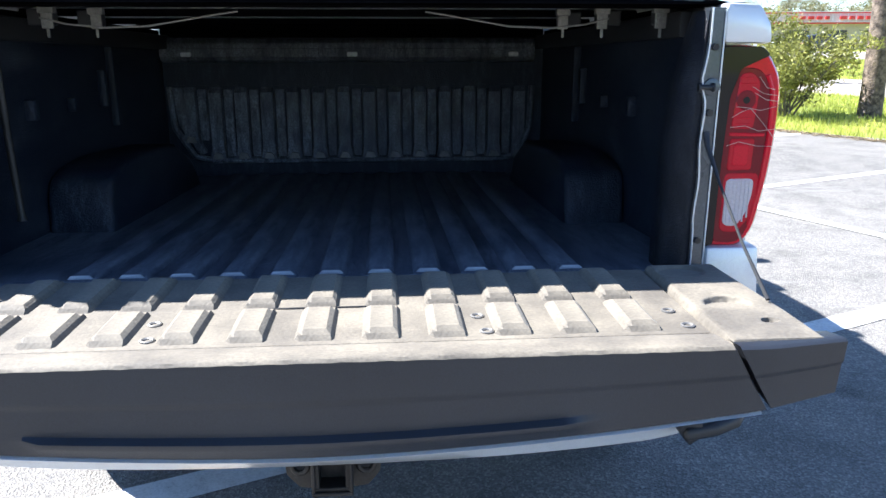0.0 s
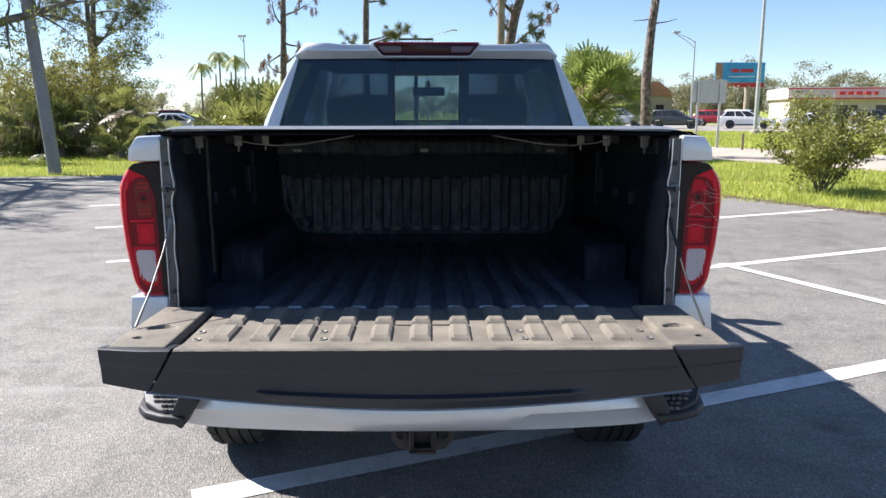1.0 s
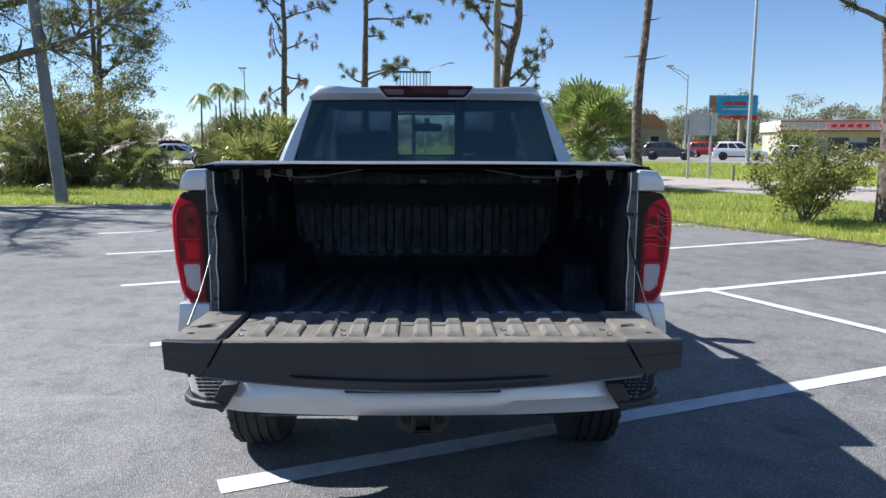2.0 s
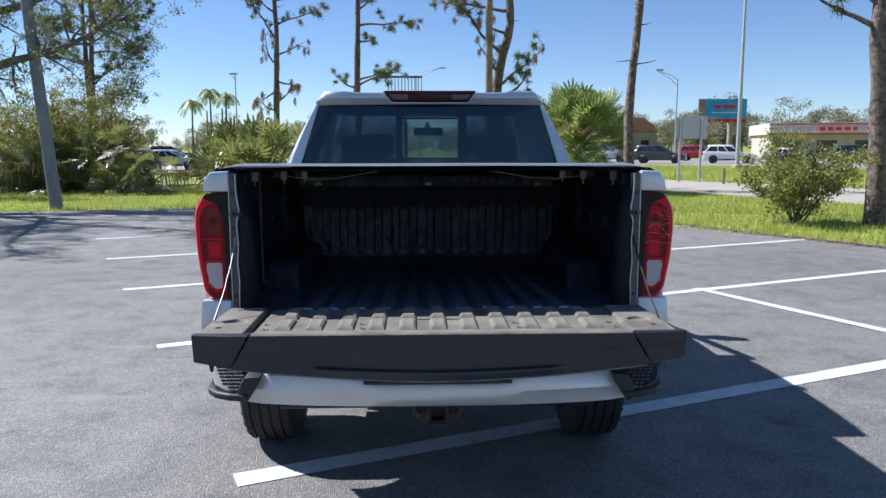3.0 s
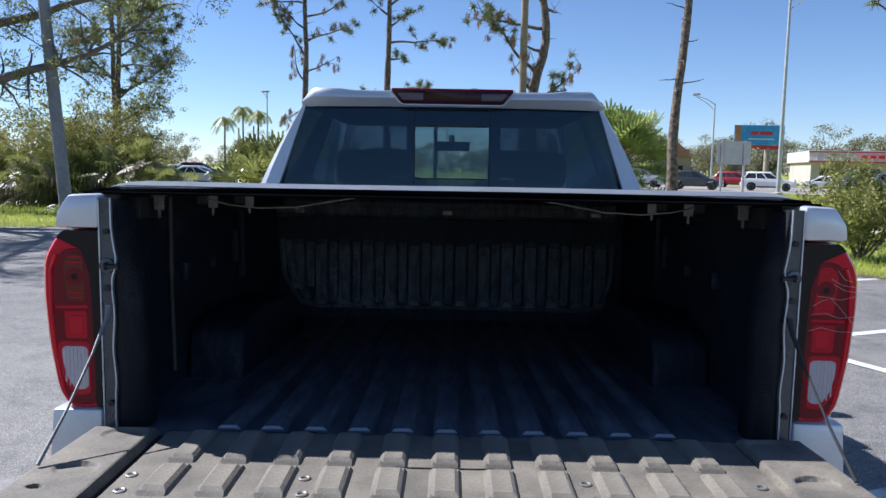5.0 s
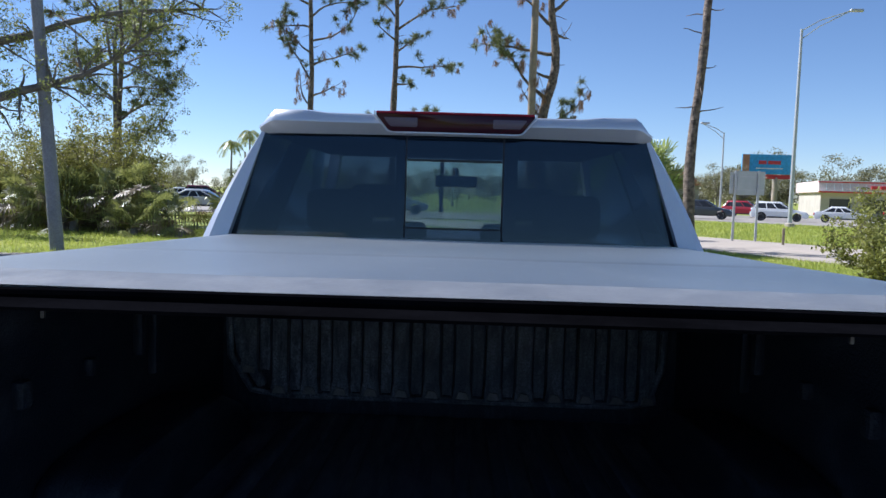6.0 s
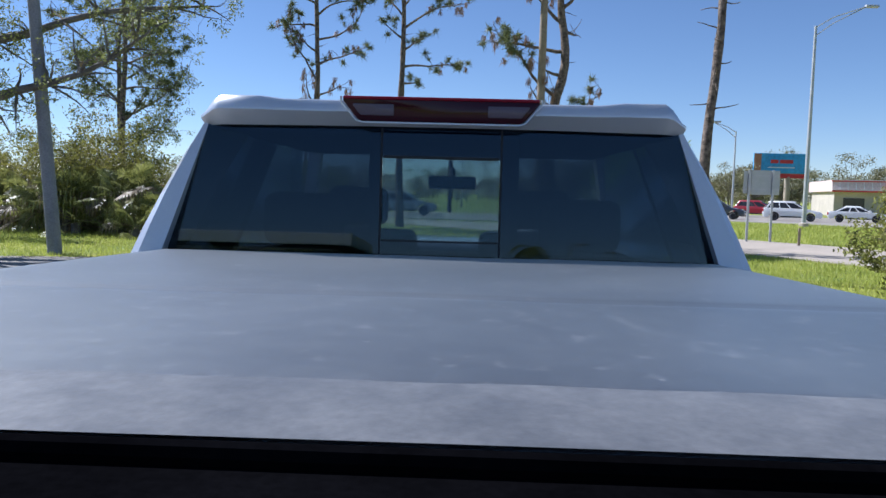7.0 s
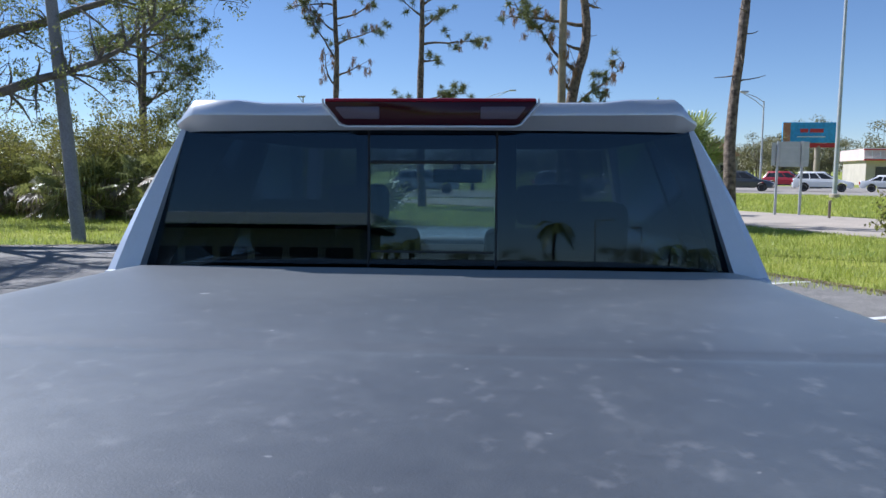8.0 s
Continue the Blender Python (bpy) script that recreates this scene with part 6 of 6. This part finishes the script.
board = thing("billboard", "blue advertising billboard with red lettering bars", "billboard", at=(60.3, 148.0, 0))
part("panel", box(-4.9, 4.9, -0.2, 0.2, 7.1, 10.9, 0.03), M_BOARDBLUE, board, "blue printed face")
part("edge_strip", box(-4.88, -3.5, -0.26, -0.205, 7.2, 10.8), M_TERRACOTTA, board, "orange picture strip")
for x0, x1, z0, z1 in ((-1.7, -0.2, 9.0, 9.7), (0.1, 2.6, 9.0, 9.7), (-2.2, 3.0, 8.1, 8.3)):
    part("lettering_bar", box(x0, x1, -0.25, -0.205, z0, z1, 0.02), M_SIGNRED if z0 > 8.5 else M_LAMPWHITE, board)
part("lower_panel", box(-3.0, 4.9, -0.2, 0.2, 6.2, 7.0, 0.03), M_SIGNRED, board, "dark red lower panel")
part("column", tube(((1.9, 0.3, 0), (1.9, 0.3, 6.5)), 0.55, 14), M_CONCRETE, board, "pale round column")


# ---- buildings ----
def shop(at, turn, wide, deep, high, label, name, band=None, wall=M_STUCCO, lettering=True):
    b = thing(name, label, "building", at=at, turn=turn)
    part("wall", box(-wide / 2, wide / 2, 0, deep, 0, high, 0.03), wall, b, "plain stucco wall")
    if band:
        part("roof_band", prism(((-0.9, high - 1.3), (-0.5, high + 0.1), (deep + 0.2, high + 0.1), (deep + 0.2, high - 1.3)), "x", -wide / 2 - 0.4, wide / 2 + 0.4), band, b, "pale red sloping roof band")
        for z, t, m, name in ((-1.35, 0.16, M_SIGNRED, "red trim line"), (-1.12, 0.07, M_LAMPWHITE, "white trim line"), (-0.08, 0.13, M_SIGNRED, "red trim line"), (0.06, 0.10, M_LAMPWHITE, "white trim line")):
            back = -0.9 + 0.286 * (z + 1.3)
            part("roof_trim", box(-wide / 2 - 0.45, wide / 2 + 0.45, back - 0.08, back + 0.1, high + z, high + z + t), m, b, name)
        for i in range(int(wide / 0.9)):
            x = -wide / 2 + 0.45 + 0.9 * i
            part("roof_seam", prism(((-0.93, high - 1.05), (-0.58, high - 0.1), (-0.55, high - 0.1), (-0.90, high - 1.05)), "x", x - 0.03, x + 0.03), M_LAMPWHITE, b)
    n = max(2, int(wide / 4))
    for i in range(n):
        x = -wide / 2 + wide * (i + 0.5) / n
        w = part("window", box(x - 1.2, x + 1.2, -0.06, 0.0, 0.6, 2.3), M_DARKGLASS, b, "dark shop window")
        part("sill", box(x - 1.3, x + 1.3, -0.12, 0.0, 0.5, 0.6), M_CONCRETE, w)
    if lettering:
        x = -wide * 0.30
        for k, l in enumerate((0.8, 0.7, 0.8, 0.75, 0.6, 0.0, 0.9, 0.7, 0.75, 0.8, 0.7, 0.75)):
            if l:
                part("letter_bar", box(x + 0.08, x + l - 0.02, -1.05, -0.80, high - 0.82, high - 0.42, 0.03), M_SIGNRED, b)
            x += l + 0.22 if l else 0.9
    return b


shop((59.0, 92.0, 0), -14.0, 27.0, 14.0, 4.4, "low cream shop with pale red roof band and red lettering", "shop", M_ROOFPINK)
house = thing("tile_roof_house", "distant house with terracotta tile roofs", "house", at=(41.0, 150.0, 0))
part("wall", box(-7, 7, 0, 10, 0, 4.6), M_STUCCO, house)
part("roof", prism(((-7.8, 4.5), (7.8, 4.5), (4.0, 7.2), (-4.0, 7.2)), "y", -0.8, 10.8), M_TERRACOTTA, house, "terracotta tile roof")
for x in (-4.5, 0, 4.5):
    part("window", box(x - 0.8, x + 0.8, -0.05, 0.0, 1.2, 2.8), M_DARKGLASS, house)

# behind the camera: what the rear glass mirrors
hall = thing("shop_behind", "low pale shop with overhanging flat roof across the car park", "building", at=(-20.5, -60.0, 0))
part("wall", box(-9.5, 9.5, -12, 0, 0, 5.0), M_STUCCO, hall, "shaded stucco wall")
part("roof_edge", box(-11.0, 11.0, -13, 1.6, 5.3, 6.3, 0.04), M_LAMPWHITE, hall, "white flat roof edge")
# Soffit borrows the near-black cabin colour to paint shade under the roof edge.
part("soffit", box(-10.8, 10.8, -12.8, 1.4, 5.0, 5.3), M_CABIN, hall, "soffit painted near-black for its shade")
for i in range(6):
    part("window", box(-9 + 3.1 * i, -6.6 + 3.1 * i, 0.0, 0.06, 0.5, 3.4), M_DARKGLASS, hall, "dark shop window")
rng = random.Random(3)
for i in range(16):
    m = pose(-6 + 2.6 * i + rng.uniform(-1, 1), -74 + rng.uniform(-6, 6), 0, 0, 0, rng.uniform(0, 360)) @ Matrix.Scale(rng.uniform(0.35, 0.5), 4)
    copy_thing(protos[i % 6], m)
feather_palm((5.4, -60.0, 0), 5.6, 150, 2.6, "palms across the car park")
feather_palm((-6.5, -58.0, 0), 4.0, 151, 2.2, "palms across the car park")
feather_palm((-8.6, -57.0, 0), 3.6, 152, 2.0, "palms across the car park")
feather_palm((15.0, -60.0, 0), 3.8, 153, 2.2, "palms across the car park")
feather_palm((18.0, -61.0, 0), 3.6, 154, 2.2, "palms across the car park")
lamp_pole((9.0, -60.0, 0), 6.0, 0.8, 0.0, "parking lamp across the car park", 0.09)
lamp_pole((12.9, -60.0, 0), 5.4, -0.8, 0.0, "parking lamp across the car park", 0.09)


# ---- other vehicles ----
def car(at, turn, kind, paint, label, name="car"):
    """kind: sedan, suv, pickup, van. Nose towards +x before the turn. Side outlines are lofted to a rounded body."""
    L, W, H, belt = {"sedan": (4.7, 1.82, 1.45, 0.94), "suv": (4.75, 1.9, 1.72, 1.08), "pickup": (5.6, 1.95, 1.86, 1.15), "van": (5.0, 1.95, 1.75, 1.05)}[kind]
    c = thing(name, label, "car", "traffic and parked cars", at=at, turn=turn)
    h, low = L / 2, 0.30
    nose, tail = belt - (0.14 if kind != "pickup" else 0.03), belt + (0.02 if kind in ("sedan", "pickup") else 0.04)
    wr = 0.36 if kind in ("suv", "pickup") else 0.33
    ax = (h - 0.92, -h + (0.95 if kind != "pickup" else 1.15))
    outline = [(-h, low + 0.18), (-h - 0.01, 0.62), (-h + 0.03, tail - 0.10), (-h + 0.12, tail), (h - 1.35, belt), (h - 0.75, nose + 0.03), (h - 0.25, nose - 0.08), (h - 0.03, nose - 0.24), (h, 0.55), (h - 0.03, low + 0.06), (h - 0.14, low)]
    for x in ax:
        outline += [(x + (wr + 0.07) * math.cos(a), wr + (wr + 0.07) * math.sin(a)) for a in (0.0, 0.45, 0.9, 1.35, 1.8, 2.25, 2.7, 3.14)]
    outline += [(-h + 0.12, low)]
    mid = sum(z for _, z in outline) / len(outline)
    rings = []
    for f, squeeze in ((-1.0, 0.93), (-0.955, 0.985), (-0.90, 1.0), (0.90, 1.0), (0.955, 0.985), (1.0, 0.93)):
        rings.append([(x * (squeeze if abs(x) > h - 0.5 else 1.0), f * W / 2, mid + (z - mid) * (squeeze if z > 0.8 else 1.0)) for x, z in outline])
    part("body", add_loft(bmesh.new(), rings), paint, c, "", True)
    x0, x1, x2, x3 = {"sedan": (-h + 0.5, -h + 1.35, h - 2.15, h - 1.2), "pickup": (-0.62, -0.40, h - 2.35, h - 1.45), "suv": (-h + 0.10, -h + 0.50, h - 2.2, h - 1.25), "van": (-h + 0.10, -h + 0.40, h - 2.2, h - 0.95)}[kind]
    w0, w1 = W / 2 - 0.05, W / 2 - 0.24

    def skin(grow, z0, z1):
        def level(z):
            f = (z - belt) / (H - 0.07 - belt)
            w = w0 + (w1 - w0) * f + grow
            a, b = x0 + (x1 - x0) * f - grow, x3 + (x2 - x3) * f + grow
            return [(a, -w + 0.08, z), (a + 0.10, -w, z), (b - 0.18, -w, z), (b, -w + 0.16, z), (b, w - 0.16, z), (b - 0.18, w, z), (a + 0.10, w, z), (a, w - 0.08, z)]
        return [level(z0), level((z0 + z1) / 2), level(z1)]
    part("cabin_glass", add_loft(bmesh.new(), skin(0.0, belt - 0.02, H - 0.07)), M_DARKGLASS, c, "dark glass", True)
    top = skin(0.015, H - 0.15, H - 0.07)
    crown = [(x * 0.96 + 0.02 * (x1 + x2), y * 0.86, H - 0.015) for x, y, z in top[-1]]
    part("roof", add_loft(bmesh.new(), top + [crown]), paint, c, "", True)
    for f in ((0.02, 0.38, 0.66) if kind != "pickup" else (0.02, 0.45)):
        for s in (-1, 1):
            a = Vector((x0 + 0.12 + (x3 - x0 - 0.3) * f, s * (w0 + 0.004), belt - 0.02))
            b = Vector((x1 + 0.12 + (x2 - x1 - 0.3) * f, s * (w1 + 0.004), H - 0.10))
            part("pillar", tube((a, b), 0.06 if f < 0.1 else 0.035, 6), paint, c)
    for s in (-1, 1):
        part("front_pillar", tube((Vector((x3 - 0.17, s * w0, belt - 0.02)), Vector((x2 - 0.17, s * w1, H - 0.10))), 0.04, 6), paint, c)
        part("door_mirror", box(x3 - 0.32, x3 - 0.16, s * (W / 2 + 0.06) - 0.09, s * (W / 2 + 0.06) + 0.09, belt, belt + 0.15, 0.03), paint, c, "", True)
        part("sill_trim", box(ax[1] + wr + 0.1, ax[0] - wr - 0.1, s * W / 2 - 0.03, s * W / 2 + 0.012, low, low + 0.12, 0.01), M_BLACK, c)
        part("head_lamp", box(h - 0.26, h - 0.03, s * (W / 2 - 0.30) - 0.2, s * (W / 2 - 0.30) + 0.2, nose - 0.30, nose - 0.16, 0.03), M_CLEAR, c, "clear head lamp", True)
        part("tail_lamp", box(-h - 0.01, -h + 0.10, s * (W / 2 - 0.16) - 0.14, s * (W / 2 - 0.16) + 0.14, tail - 0.34, tail - 0.10, 0.03), M_RED, c, "red tail lamp", True)
    part("grille", box(h - 0.03, h + 0.008, -0.55, 0.55, 0.50, nose - 0.24, 0.02), M_BLACK, c, "dark grille")
    for x in ax:
        for s in (-1, 1):
            y = s * (W / 2 - 0.10)
            wh = part("wheel", lathe(((-0.11, wr * 0.6), (-0.115, wr * 0.9), (-0.08, wr), (0.08, wr), (0.115, wr * 0.9), (0.11, wr * 0.6)), "y", 24, (x, y, wr)), M_RUBBER, c, "", True)
            part("rim", lathe(((0.085 * s, 0.02), (0.10 * s, 0.05), (0.095 * s, wr * 0.56), (0.118 * s, wr * 0.66), (0.10 * s, wr * 0.68)), "y", 18, (x, y, wr)), M_ALLOY, wh, "", True)
            for k in range(5):
                a = 2 * math.pi * k / 5
                part("rim_gap", box(x + wr * 0.4 * math.cos(a) - 0.035, x + wr * 0.4 * math.cos(a) + 0.035, y + s * 0.092, y + s * 0.104, wr + wr * 0.4 * math.sin(a) - 0.035, wr + wr * 0.4 * math.sin(a) + 0.035), M_BLACK, wh)
    return c


def car_paint(name, rgb):
    return surface(name, rgb, tuple(min(v * 1.08, 1) for v in rgb), 0.35, 0.05, big=1.0, fine=300.0, coat=1.0)


P_SILVER, P_DARK, P_REDCAR = car_paint("silver_paint", (0.42, 0.44, 0.47)), car_paint("charcoal_paint", (0.035, 0.04, 0.05)), car_paint("red_paint", (0.38, 0.02, 0.03))
P_MAROON, P_PLAINWHITE, P_BLUE = car_paint("maroon_paint", (0.14, 0.015, 0.025)), car_paint("plain_white_paint", (0.78, 0.78, 0.78)), car_paint("blue_paint", (0.03, 0.16, 0.42))
for x, y, turn, kind, paint, label in (
        (-17.3, 50.0, 0, "sedan", P_SILVER, "silver hatchback driving along the street"),
        (-26.5, 78.0, 20, "suv", P_MAROON, "dark red SUV beyond the street"),
        (-29.5, 80.0, 15, "sedan", P_PLAINWHITE, "white sedan parked beyond the street"),
        (-33.5, 84.0, 15, "suv", P_MAROON, "dark red car parked beyond the street"),
        (18.6, 74.0, -28, "pickup", P_SILVER, "silver pickup on the highway"),
        (22.2, 67.0, -24, "suv", P_DARK, "charcoal SUV on the highway"),
        (30.5, 79.0, -28, "suv", P_REDCAR, "red SUV on the highway"),
        (28.6, 66.5, -24, "suv", P_PLAINWHITE, "white SUV on the highway"),
        (34.0, 66.0, -26, "sedan", P_PLAINWHITE, "white sedan on the highway"),
        (43.4, 71.5, -20, "suv", P_DARK, "charcoal SUV near the shop"),
        (12.5, 76.0, -20, "sedan", P_PLAINWHITE, "white sedan at the crossing"),
        (5.5, 53.0, 0, "suv", P_PLAINWHITE, "white SUV on the street behind the truck"),
        (-4.5, 55.0, 0, "suv", P_SILVER, "silver SUV on the street behind the truck")):
    car((x, y, 0.0), turn, kind, paint, label)
